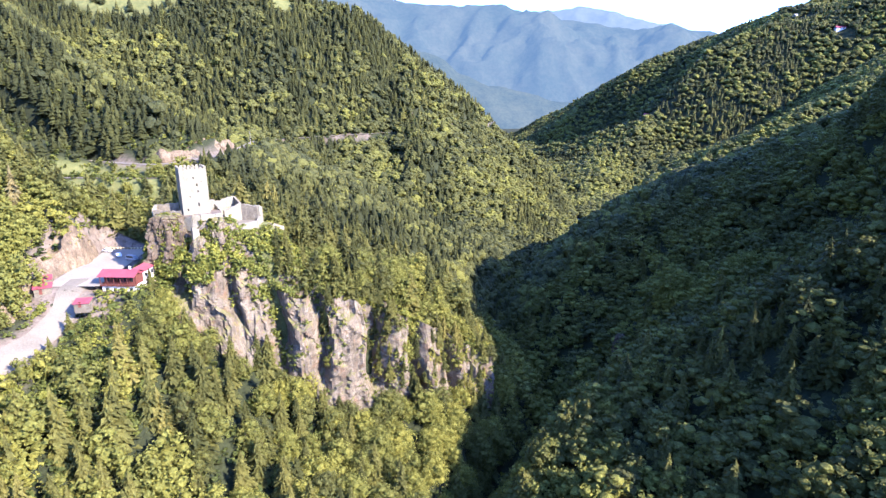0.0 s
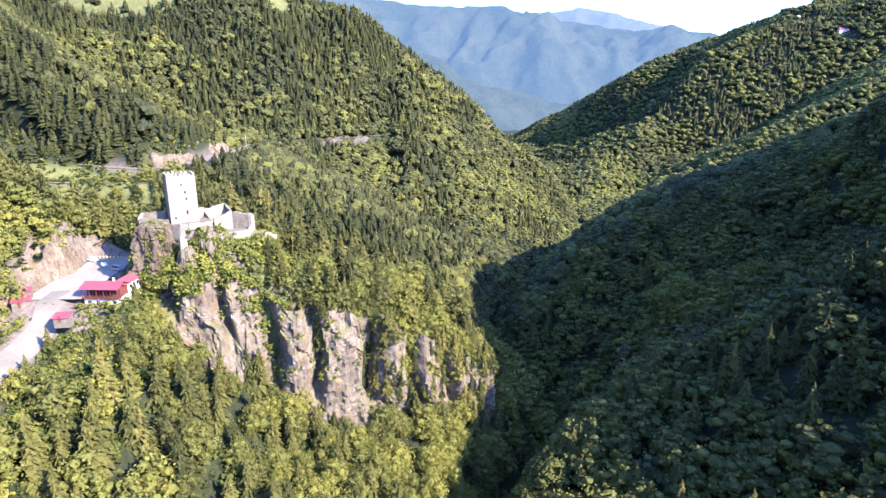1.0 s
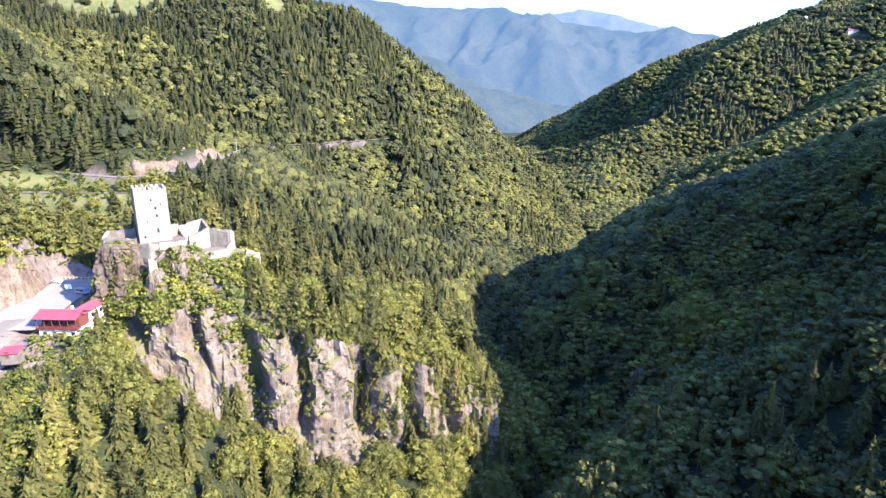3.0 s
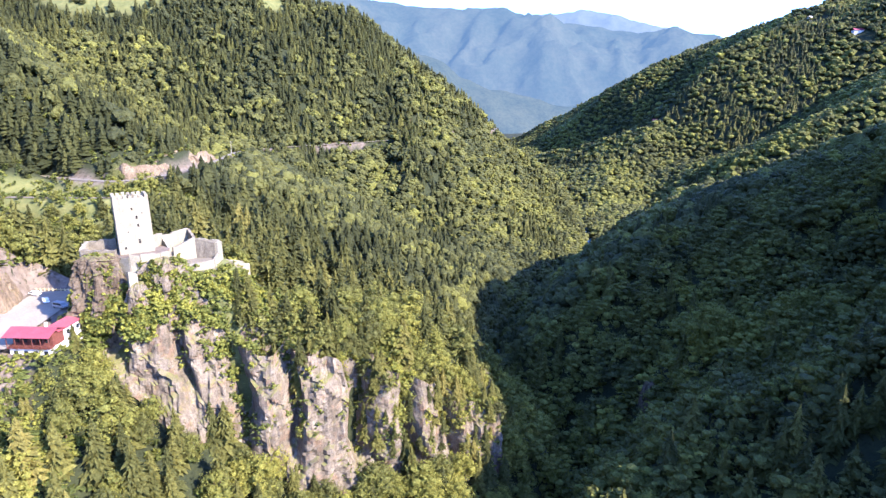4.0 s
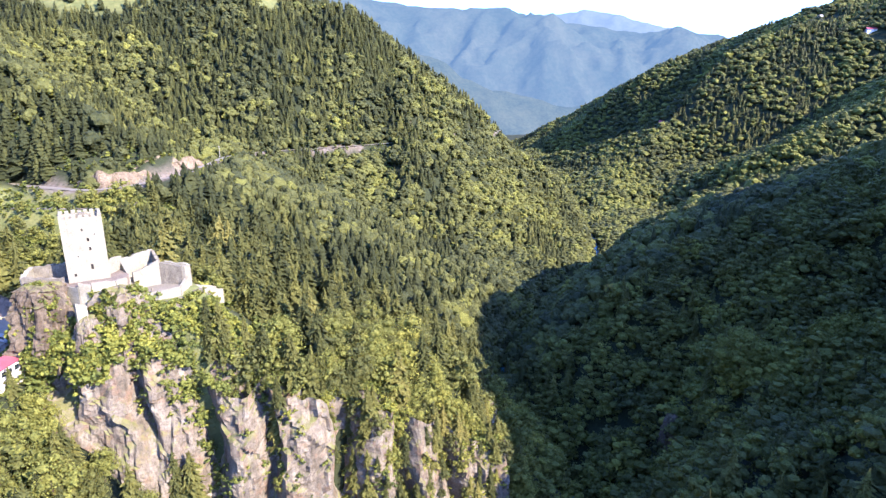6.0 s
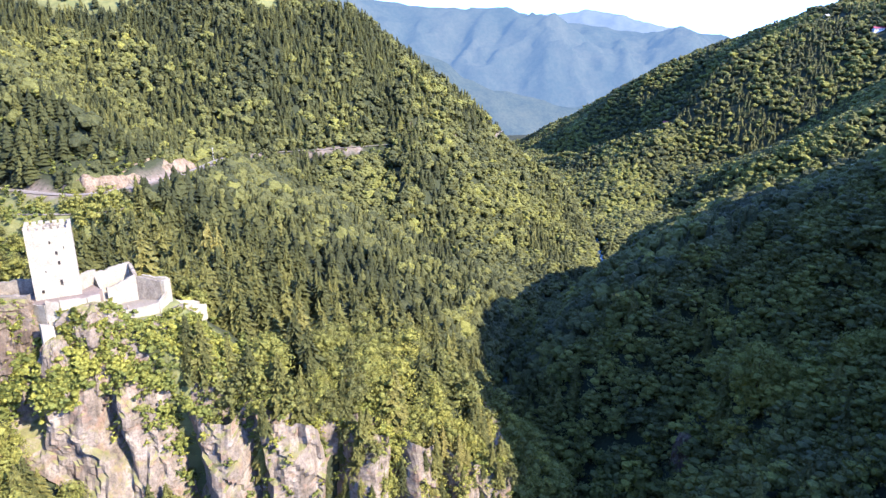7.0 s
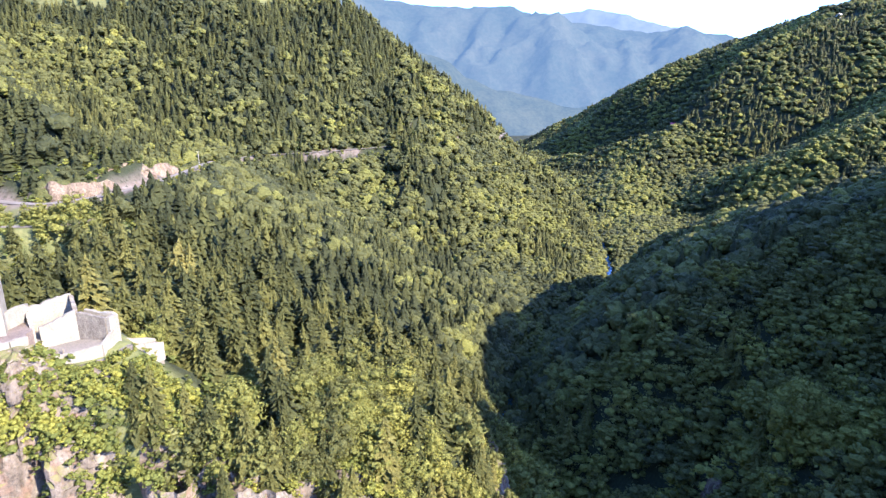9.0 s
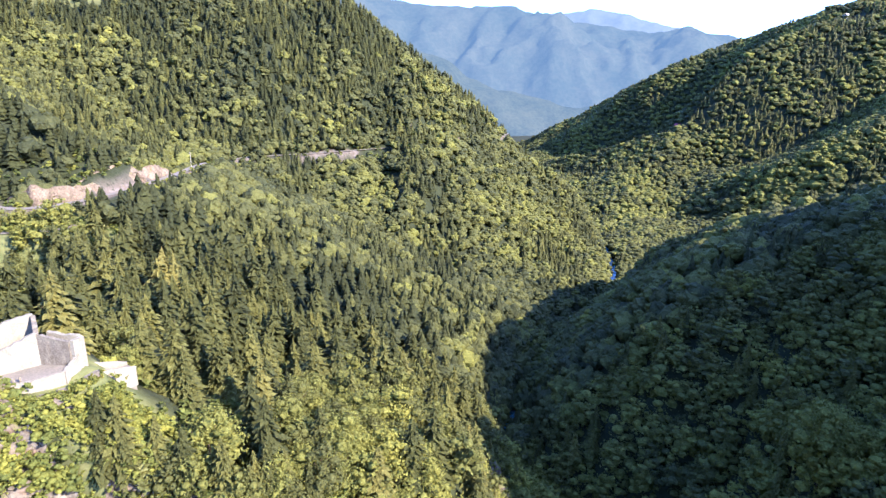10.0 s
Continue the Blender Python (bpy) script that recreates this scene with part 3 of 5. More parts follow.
def skirts(seed, layers, sides, radius, low=0.04):
    """The dense inside of a spruce: ragged skirts one above the other."""
    rnd = np.random.RandomState(seed)
    vs, fs = [], []
    for q in range(layers):
        u = q / layers
        z0 = low + (1 - low) * u * 0.94
        z1 = min(1.0, z0 + (1 - low) * (1.2 / layers + 0.05))
        r = radius * (1 - u) ** 0.82 + 0.012
        b = len(vs)
        vs.append((rnd.uniform(-0.01, 0.01), rnd.uniform(-0.01, 0.01), z1))
        a0 = rnd.uniform(0, 6.3)
        for i in range(sides):
            a = a0 + 6.283 * i / sides + rnd.uniform(-0.25, 0.25)
            k = r * (rnd.uniform(0.85, 1.4) if i % 2 else rnd.uniform(0.5, 0.85))
            vs.append((math.cos(a) * k, math.sin(a) * k, z0 - 0.02 + rnd.uniform(-0.06, 0.05) + (0.03 if i % 2 == 0 else 0)))
        fs += [(b, b + 1 + i, b + 1 + (i + 1) % sides) for i in range(sides)]
    return np.array(vs), np.array(fs)


def joined(*sets):
    vs, fs, off = [], [], 0
    for v, f in sets:
        vs.append(v)
        fs.append(f + off)
        off += len(v)
    return np.concatenate(vs), np.concatenate(fs)


def ball(level):
    bm = bmesh.new()
    bmesh.ops.create_icosphere(bm, subdivisions=level, radius=1.0)
    v = np.array([p.co[:] for p in bm.verts])
    f = np.array([[p.index for p in q.verts] for q in bm.faces])
    bm.free()
    return v, f


BALLS = {1: ball(1), 2: ball(2)}


def clumps(seed, lobes, cards, size, level, width=0.34, low=0.2, core=0.8):
    """A broadleaf crown of height 1: uneven leafy lobes, with loose sprays round them."""
    rnd = np.random.RandomState(seed)
    bv, bf = BALLS[level]
    sets, cs = [], []
    for i in range(lobes):
        u = (i + 0.5) / lobes
        z = low + (0.84 - low) * u + rnd.uniform(-0.05, 0.05)
        reach = width * (math.sin(math.pi * min(1, 0.25 + 0.72 * u)) ** 0.7) * 0.72
        a = i * 2.4 + rnd.uniform(-0.6, 0.6)
        c = np.array([math.cos(a) * reach, math.sin(a) * reach, z]) * (1, 1, 1)
        r = rnd.uniform(0.1, 0.17) * (1.2 - 0.35 * u)
        cs.append((c, r))
    cs.append((np.array([0, 0, 0.5]), 0.24))
    for c, r in cs:
        k = r * (1 + rnd.uniform(-0.2, 0.16, (len(bv), 1)))
        v = bv * k * core * 0.98 * np.array([1.05, 1.05, 0.9]) + c
        sets.append((v, bf))
    vs, fs = [], []
    for i in range(cards):
        c, r = cs[rnd.randint(len(cs))]
        d = rnd.normal(size=3)
        d[2] = d[2] * 0.8 + 0.2
        d /= np.linalg.norm(d)
        p = c + d * r * rnd.uniform(0.85, 1.18)
        nrm = d + rnd.normal(size=3) * 0.5
        nrm /= np.linalg.norm(nrm)
        t = np.cross(nrm, rnd.normal(size=3))
        t /= np.linalg.norm(t)
        b_ = np.cross(nrm, t)
        sz = size * rnd.uniform(0.6, 1.35)
        k = len(vs)
        vs += [p + t * sz, p + b_ * sz * rnd.uniform(0.5, 0.9), p - t * sz * rnd.uniform(0.6, 1), p - b_ * sz * rnd.uniform(0.5, 0.9)]
        fs += [(k, k + 1, k + 2), (k, k + 2, k + 3)]
    if vs:
        sets.append((np.array(vs), np.array(fs)))
    return joined(*sets)


def tuft(seed, cards, size, count=3):
    """A small broadleaf crown of height 1: one rounded dome with lesser domes leaning out of it, and loose sprays."""
    rnd = np.random.RandomState(seed)
    (bv, bf), (sv, sf) = BALLS[2 if cards > 20 else 1], BALLS[1]
    lobes = [(rnd.uniform(-0.04, 0.04), rnd.uniform(-0.04, 0.04), 0.5, 0.33)]
    a0 = rnd.uniform(0, 6.3)
    for i in range(count):
        a = a0 + 6.283 * i / count + rnd.uniform(-0.5, 0.5)
        r = rnd.uniform(0.13, 0.21)
        lobes.append((math.cos(a) * (0.4 - r * 0.7), math.sin(a) * (0.4 - r * 0.7), rnd.uniform(0.36, 0.72), r))
    lobes.append((rnd.uniform(-0.1, 0.1), rnd.uniform(-0.1, 0.1), 0.78, rnd.uniform(0.13, 0.19)))
    sets = []
    for k, (x, y, z, r) in enumerate(lobes):
        v, f = (bv, bf) if k == 0 else (sv, sf)
        sets.append((v * r * (0.97 + rnd.uniform(-0.2, 0.2, (len(v), 1))) * np.array([1, 1, 0.95 if k else 1.1]) + np.array([x, y, z]), f))
    vs, fs = [], []
    for i in range(cards):
        x, y, z, r = lobes[rnd.randint(len(lobes))]
        d = rnd.normal(size=3)
        d[2] = d[2] * 0.7 + 0.3
        d /= np.linalg.norm(d)
        p = np.array([x, y, z]) + d * r * rnd.uniform(0.9, 1.12)
        nrm = d + rnd.normal(size=3) * 0.35
        nrm /= np.linalg.norm(nrm)
        t = np.cross(nrm, rnd.normal(size=3))
        t /= np.linalg.norm(t)
        b_ = np.cross(nrm, t)
        sz = size * rnd.uniform(0.5, 1.1)
        k = len(vs)
        vs += [p + t * sz, p + b_ * sz * 0.7, p - t * sz * 0.8, p - b_ * sz * 0.7]
        fs += [(k, k + 1, k + 2), (k, k + 2, k + 3)]
    return joined(*sets, (np.array(vs), np.array(fs)))


def planted(template, places, sizes, turns, wide):
    """All copies of a template as one set of arrays."""
    v, f = template
    n = len(places)
    c, s = np.cos(turns)[:, None], np.sin(turns)[:, None]
    x = (v[None, :, 0] * c - v[None, :, 1] * s) * (sizes * wide)[:, None] + places[:, 0:1]
    y = (v[None, :, 0] * s + v[None, :, 1] * c) * (sizes * wide)[:, None] + places[:, 1:2]
    z = v[None, :, 2] * sizes[:, None] + places[:, 2:3]
    vs = np.stack([x, y, z], 2).reshape(-1, 3)
    fs = (f[None] + (np.arange(n) * len(v))[:, None, None]).reshape(-1, 3)
    return vs, fs, len(v)


def forest(name, templates, places, sizes, wide, tints, material, label, rnd, smooth=True):
    """One object of all the trees of a kind in one belt."""
    turns = rnd.uniform(0, 6.283, len(places))
    pick = rnd.randint(0, len(templates), len(places))
    vs, fs, tn, off = [], [], [], 0
    for k, tm in enumerate(templates):
        sel = np.where(pick == k)[0]
        if not len(sel):
            continue
        v, f, per = planted(tm, places[sel], sizes[sel], turns[sel], wide[sel])
        vs.append(v)
        fs.append(f + off)
        tn.append(np.repeat(tints[sel], per))
        off += len(v)
    if not vs:
        return None
    me = mesh_from(name, np.concatenate(vs), np.concatenate(fs), material, smooth)
    attribute(me, "tint", np.concatenate(tn))
    return tagged(new(name, me), label, "forest", kind="stuff")


def scatter(x0, x1, y0, y1, spacing, seed):
    rnd = np.random.RandomState(seed)
    gx, gy = np.meshgrid(np.arange(x0, x1, spacing), np.arange(y0, y1, spacing))
    x = gx.ravel() + rnd.uniform(-0.8, 0.8, gx.size) * spacing
    y = gy.ravel() + rnd.uniform(-0.8, 0.8, gx.size) * spacing
    return x, y


def wooded(x, y):
    """Where trees are placed; gaps below the road and before far houses suit the camera's view."""
    ok = np.ones(x.shape, bool)
    rd, _, _ = to_line(x, y, RIVER)
    ok &= rd > np.interp(y, [600, 680], [1.4, 5.5])
    od, oside, _ = to_line(x, y, ROAD)
    ok &= (od > np.where(y < 530, np.where(x < -200, 4.2, np.where(oside > 0, 11, 6.5)), np.where((oside < 0) & (x > -110), 8.0, 3.4) + 1.2 * vnoise(x, y, 30, 8)))
    ok &= to_line(x, y, TRACK)[0] > 5.0
    ok &= to_line(x, y, APPROACH)[0] > np.where(x < -124, 9, 5.5)
    yd = np.maximum(np.abs(x - YARD[0] + 0.1 * (y - 220)) - 12, np.abs(y - YARD[1]) - 28)
    ok &= (yd > 2) 
    cd, cs, _ = to_line(x, y, CLIFF)
    ok &= np.where(cs > 0, cd > 7.0, cd > 3.5)
    cu, cv = 0.75 * (x + 92) + 0.66 * (y - 220), -0.66 * (x + 92) + 0.75 * (y - 220)
    ok &= ~((cu > -16) & (cu < 46) & (cv > -22) & (cv < np.where(cu > 36, 2, 13)) & (cs > 0))
    ok &= ~((x > -119.5) & (x < -102.5) & (y > 194) & (y < 214))
    for hx, hy in HOUSE_GAPS:
        ok &= np.hypot((x - hx) / 12, (y - hy) / 17) > 1
    for mx, my, rx, ry in MEADOWS:
        ok &= (np.hypot((x - mx) / rx, (y - my) / ry) > 0.95) | (vnoise(x, y, 9, 12) > 0.55)
    return ok


rnd_t = np.random.RandomState(7)
near_x, near_y = scatter(-270, 270, 96, 372, 6.2, 1)
mid_x, mid_y = scatter(-560, 520, 372, 850, 5.4, 2)
far_x, far_y = scatter(170, 1150, 720, 1900, 6.2, 3)


def with_banks(x, y, x0, x1, y0, y1, seed):
    """Adds closer trees where the ground is too steep for one to hide the next."""
    bx, by = scatter(x0, x1, y0, y1, 3.6, seed)
    fall = np.hypot(height(bx + 2, by, False) - height(bx - 2, by, False), height(bx, by + 2, False) - height(bx, by - 2, False)) / 4
    ok = fall > 1.25
    return np.concatenate([x, bx[ok]]), np.concatenate([y, by[ok]])


mid_x, mid_y = with_banks(mid_x, mid_y, -420, 320, 372, 850, 4)


def in_view(x, y):
    """The fan of the valley that the flight looks into."""
    return (np.abs(x - 3) < 0.84 * (y - 0) + 30)


def conifer_share(x, y):
    """How many of the trees are spruces: stands and strips of them, most above the road and behind the castle."""
    s = 0.3 + 0.55 * vnoise(x, y, 55, 40) + 0.4 * vnoise(x + 0.5 * y, 0.4 * y, 24, 41)
    rx = np.interp(y, [p[1] for p in RIVER], [p[0] for p in RIVER])
    z = height(x, y, False)
    s = s - np.where(x > rx, np.where(y > 900, 0.05, 0.22), 0.0)
    s = s + np.where((x < -40) & (x > -135) & (y > 250) & (y < 400), 0.95, 0)
    s = s + np.where((x >= -40) & (x < 25) & (y > 228) & (y < 350), 0.4, 0)
    s = s + np.where((x < -20) & (x > -160) & (y >= 372) & (y < 480), 0.3, 0)
    s = s + np.where((y > 540) & (x < rx) & (z > 130), 0.5, 0)
    s = s + np.where((x < -140) & (y > 376) & (y < 500) & (z > 130), 0.55, 0)
    s = s - np.where((y < 215) & (x < 30), 0.02, 0)
    return s - np.where((x < -95) & (y > 150) & (y < 218), 0.6, 0)


def camera_sees(x, y, z):
    """Whether a treetop shows from the camera's first or last place, or lies behind a hill."""
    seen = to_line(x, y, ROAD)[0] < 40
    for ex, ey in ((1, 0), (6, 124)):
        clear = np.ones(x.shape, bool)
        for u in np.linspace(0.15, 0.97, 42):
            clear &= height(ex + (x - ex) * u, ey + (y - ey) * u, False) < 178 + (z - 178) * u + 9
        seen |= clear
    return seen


def belt(x, y, seed, lo, hi):
    ok = wooded(x, y) & in_view(x, y)
    x, y = x[ok], y[ok]
    # trees hidden from the camera's path are left out
    ok = camera_sees(x, y, height(x, y, False) + hi * 1.4)
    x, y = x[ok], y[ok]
    rnd = np.random.RandomState(seed)
    con = rnd.rand(len(x)) < conifer_share(x, y)
    z = height(x, y) - 0.4
    size = rnd.uniform(lo, hi, len(x)) * np.where(con, 1.02, 0.86) * (0.85 + 0.3 * rnd.rand(len(x)))
    size = size * np.where((x < -100) & (x > -135) & (y > 165) & (y < 218), 0.45, 1.0)
    size = size * np.where((x < -150) & (y > 300) & (y < 350), np.interp(y, [300, 325, 345], [0.85, 0.6, 0.45]), 1.0)
    od, oside, _ = to_line(x, y, ROAD)
    size = size * np.where((oside < 0) & (od < np.where(y < 530, 15, 8)), 0.6, 1.0)
    wide = np.where(con, rnd.uniform(0.8, 1.15, len(x)), rnd.uniform(0.9, 1.3, len(x)))
    # light level put into leaf colour: lighter near slope, darker beyond y 372
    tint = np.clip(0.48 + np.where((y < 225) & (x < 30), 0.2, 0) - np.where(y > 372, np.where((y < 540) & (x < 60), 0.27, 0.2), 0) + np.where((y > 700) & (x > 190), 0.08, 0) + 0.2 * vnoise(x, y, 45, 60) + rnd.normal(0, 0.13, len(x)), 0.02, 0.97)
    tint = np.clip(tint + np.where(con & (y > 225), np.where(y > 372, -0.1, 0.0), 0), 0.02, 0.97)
    stand = con & (x < 10) & (y > 235) & (y < 400)
    keep = ~stand | (rnd.rand(len(x)) < 0.7)
    size = size * np.where(stand, 1.16, 1.0)
    wide = wide * np.where(stand, 1.2, 1.0)
    x, y, z, con, size, wide, tint = (a[keep] for a in (x, y, z, con, size, wide, tint))
    return np.stack([x, y, z], 1), con, size, wide, tint


SPRUCE_HI = [joined(skirts(s, 14, 11, 0.15), frond_spruce(s, 32, 14, 3, radius=0.22 + 0.025 * (s % 3))) for s in (1, 2, 3, 4)]
SPRUCE_MD = [joined(skirts(s, 10, 9, 0.17 + 0.01 * (s % 3)), frond_spruce(s, 20, 11, 2, radius=0.23 + 0.025 * (s % 3))) for s in (11, 12, 13, 14, 15)]
SPRUCE_LO = [skirts(s, 7, 10, 0.23 + 0.03 * (s % 3)) for s in (21, 22, 23, 24, 25, 26)]
SPRUCE_FAR = [skirts(s, 3, 8, 0.2) for s in (31, 32, 33)]
LEAF_HI = [clumps(s, 18, 2000, 0.02, 1, core=0.58) for s in (41, 42, 43, 44)]
LEAF_MD = [clumps(s, 13, 430, 0.032, 1, 0.34 + 0.02 * (s % 3), core=0.58) for s in (51, 52, 53, 54, 55)]
LEAF_SH = [clumps(s, 10, 170, 0.036, 1, 0.34 + 0.02 * (s % 3), core=0.6) for s in (56, 57, 58, 59)]
LEAF_L2 = [tuft(s, 10, 0.07, 4) for s in (161, 162, 163, 164)]
LEAF_LO = [tuft(s, 48, 0.058, 5) for s in (61, 62, 63, 64, 65, 66)]
LEAF_FAR = [tuft(s, 6, 0.1, 1) for s in (71, 72, 73)]

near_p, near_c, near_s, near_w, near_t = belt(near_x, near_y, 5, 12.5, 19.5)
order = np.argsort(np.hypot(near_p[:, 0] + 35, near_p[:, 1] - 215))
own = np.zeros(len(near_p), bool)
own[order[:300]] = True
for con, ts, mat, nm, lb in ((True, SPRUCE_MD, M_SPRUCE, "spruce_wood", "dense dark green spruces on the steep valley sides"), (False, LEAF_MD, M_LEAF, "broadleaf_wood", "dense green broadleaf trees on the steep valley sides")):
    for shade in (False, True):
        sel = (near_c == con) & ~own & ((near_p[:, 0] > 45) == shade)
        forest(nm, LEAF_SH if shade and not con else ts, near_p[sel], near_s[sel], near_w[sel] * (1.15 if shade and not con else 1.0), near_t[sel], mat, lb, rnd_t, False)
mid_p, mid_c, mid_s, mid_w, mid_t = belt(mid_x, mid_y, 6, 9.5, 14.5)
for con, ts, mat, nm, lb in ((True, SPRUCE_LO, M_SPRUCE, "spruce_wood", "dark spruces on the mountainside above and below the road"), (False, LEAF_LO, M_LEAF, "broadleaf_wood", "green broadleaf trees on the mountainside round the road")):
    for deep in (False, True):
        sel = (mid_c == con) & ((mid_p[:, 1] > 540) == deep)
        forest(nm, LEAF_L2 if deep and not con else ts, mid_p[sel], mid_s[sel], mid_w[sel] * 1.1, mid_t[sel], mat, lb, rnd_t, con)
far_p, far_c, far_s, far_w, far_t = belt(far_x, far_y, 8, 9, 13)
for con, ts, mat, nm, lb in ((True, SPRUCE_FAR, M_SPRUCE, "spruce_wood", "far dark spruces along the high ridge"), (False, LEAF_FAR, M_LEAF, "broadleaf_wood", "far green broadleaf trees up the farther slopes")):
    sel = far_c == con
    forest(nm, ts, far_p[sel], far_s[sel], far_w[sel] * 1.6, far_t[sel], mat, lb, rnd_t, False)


def trunk_mesh(name, top, r, limbs, seed):
    rnd = np.random.RandomState(seed)
    vs, fs = [], []

    def tube(pts, r0, r1, k=6):
        b = len(vs)
        for i, p in enumerate(pts):
            q = r0 + (r1 - r0) * i / (len(pts) - 1)
            for j in range(k):
                a = 6.283 * j / k
                vs.append((p[0] + math.cos(a) * q, p[1] + math.sin(a) * q, p[2]))
        for i in range(len(pts) - 1):
            for j in range(k):
                fs.append((b + i * k + j, b + i * k + (j + 1) % k, b + (i + 1) * k + (j + 1) % k, b + (i + 1) * k + j))

    tube([(0, 0, -0.04), (0.004, 0.003, top * 0.5), (0, 0, top)], r, r * 0.25)
    for i in range(limbs):
        a, z = rnd.uniform(0, 6.3), rnd.uniform(0.25, 0.5)
        c, s = math.cos(a), math.sin(a)
        tube([(0, 0, z), (c * 0.1, s * 0.1, z + 0.12), (c * 0.2, s * 0.2, z + 0.26)], r * 0.5, r * 0.15, 5)
    return mesh_from(name, vs, fs, M_BARK, True)


def own_trees():
    kinds = []
    for con, ts in ((True, SPRUCE_HI), (False, LEAF_HI)):
        for i, (v, f) in enumerate(ts):
            crown = mesh_from("crown", v, f, M_SPRUCE if con else M_LEAF, False)
            attribute(crown, "tint", np.full(len(v), 0.2 if con else 0.26))
            attribute(crown, "vary", np.full(len(v), 0.6))
            kinds.append((con, crown, trunk_mesh("trunk", 0.96 if con else 0.7, 0.014 if con else 0.018, 0 if con else 5, 80 + i)))
    rnd = np.random.RandomState(17)
    for i in np.where(own)[0]:
        choice = [k for k in kinds if k[0] == near_c[i]]
        con, crown, trunk = choice[rnd.randint(len(choice))]
        tree = new("spruce_tree" if con else "broadleaf_tree")
        sc, w = near_s[i], near_w[i]
        tree.matrix_world = pose(*near_p[i], 0, 0, rnd.uniform(0, 360)) @ Matrix.Diagonal((sc * w, sc * w, sc, 1))
        tagged(tree, "tall dark green spruce with drooping branches on the steep slope" if con else "round-crowned green broadleaf tree on the steep slope", "tree", "trees round the castle rock")
        new("trunk", trunk).parent = tree
        new("crown", crown).parent = tree


own_trees()


def lone_trees():
    """The trees that stand out of the shaded slope, all in one fixed lighter tint."""
    rnd = np.random.RandomState(61)
    spots = [(122, 275, 25, 1.15, False), (128, 270, 18, 1.1, False), (149, 267, 20, 1.1, False), (157, 271, 19, 1.1, False), (116, 284, 17, 0.8, True), (110, 275, 19, 0.85, True), (112, 272, 17, 0.8, True), (118, 270, 14, 0.9, False), (146, 300, 17, 0.8, True), (168, 262, 16, 0.8, True),
             (37, 186, 20, 0.9, True), (48, 190, 17, 0.9, True), (51, 188, 19, 0.9, True), (54, 191, 18, 0.85, True), (58, 189, 18, 0.9, True), (61, 192, 16, 0.9, True), (56, 184, 14, 1.1, False), (66, 188, 14, 1.1, False), (45, 184, 12, 1.1, False)]
    made = {}
    for x, y, h, w, con in spots:
        if con not in made:
            v, f = SPRUCE_HI[1] if con else LEAF_HI[2]
            crown = mesh_from("crown", v, f, M_SPRUCE if con else M_LEAF, False)
            attribute(crown, "tint", np.full(len(v), 0.6))
            made[con] = (crown, trunk_mesh("trunk", 0.96 if con else 0.7, 0.014 if con else 0.018, 0 if con else 5, 97))
        tree = new("spruce_tree" if con else "broadleaf_tree")
        tree.matrix_world = pose(x, y, level(x, y) - 0.4, 0, 0, rnd.uniform(0, 360)) @ Matrix.Diagonal((h * w, h * w, h, 1))
        tagged(tree, "spruce of one fixed lighter tint standing out of the shaded slope" if con else "large broadleaf tree of one fixed lighter tint on the shaded slope", "tree", "trees on the shaded slope")
        new("trunk", made[con][1]).parent = tree
        new("crown", made[con][0]).parent = tree


lone_trees()


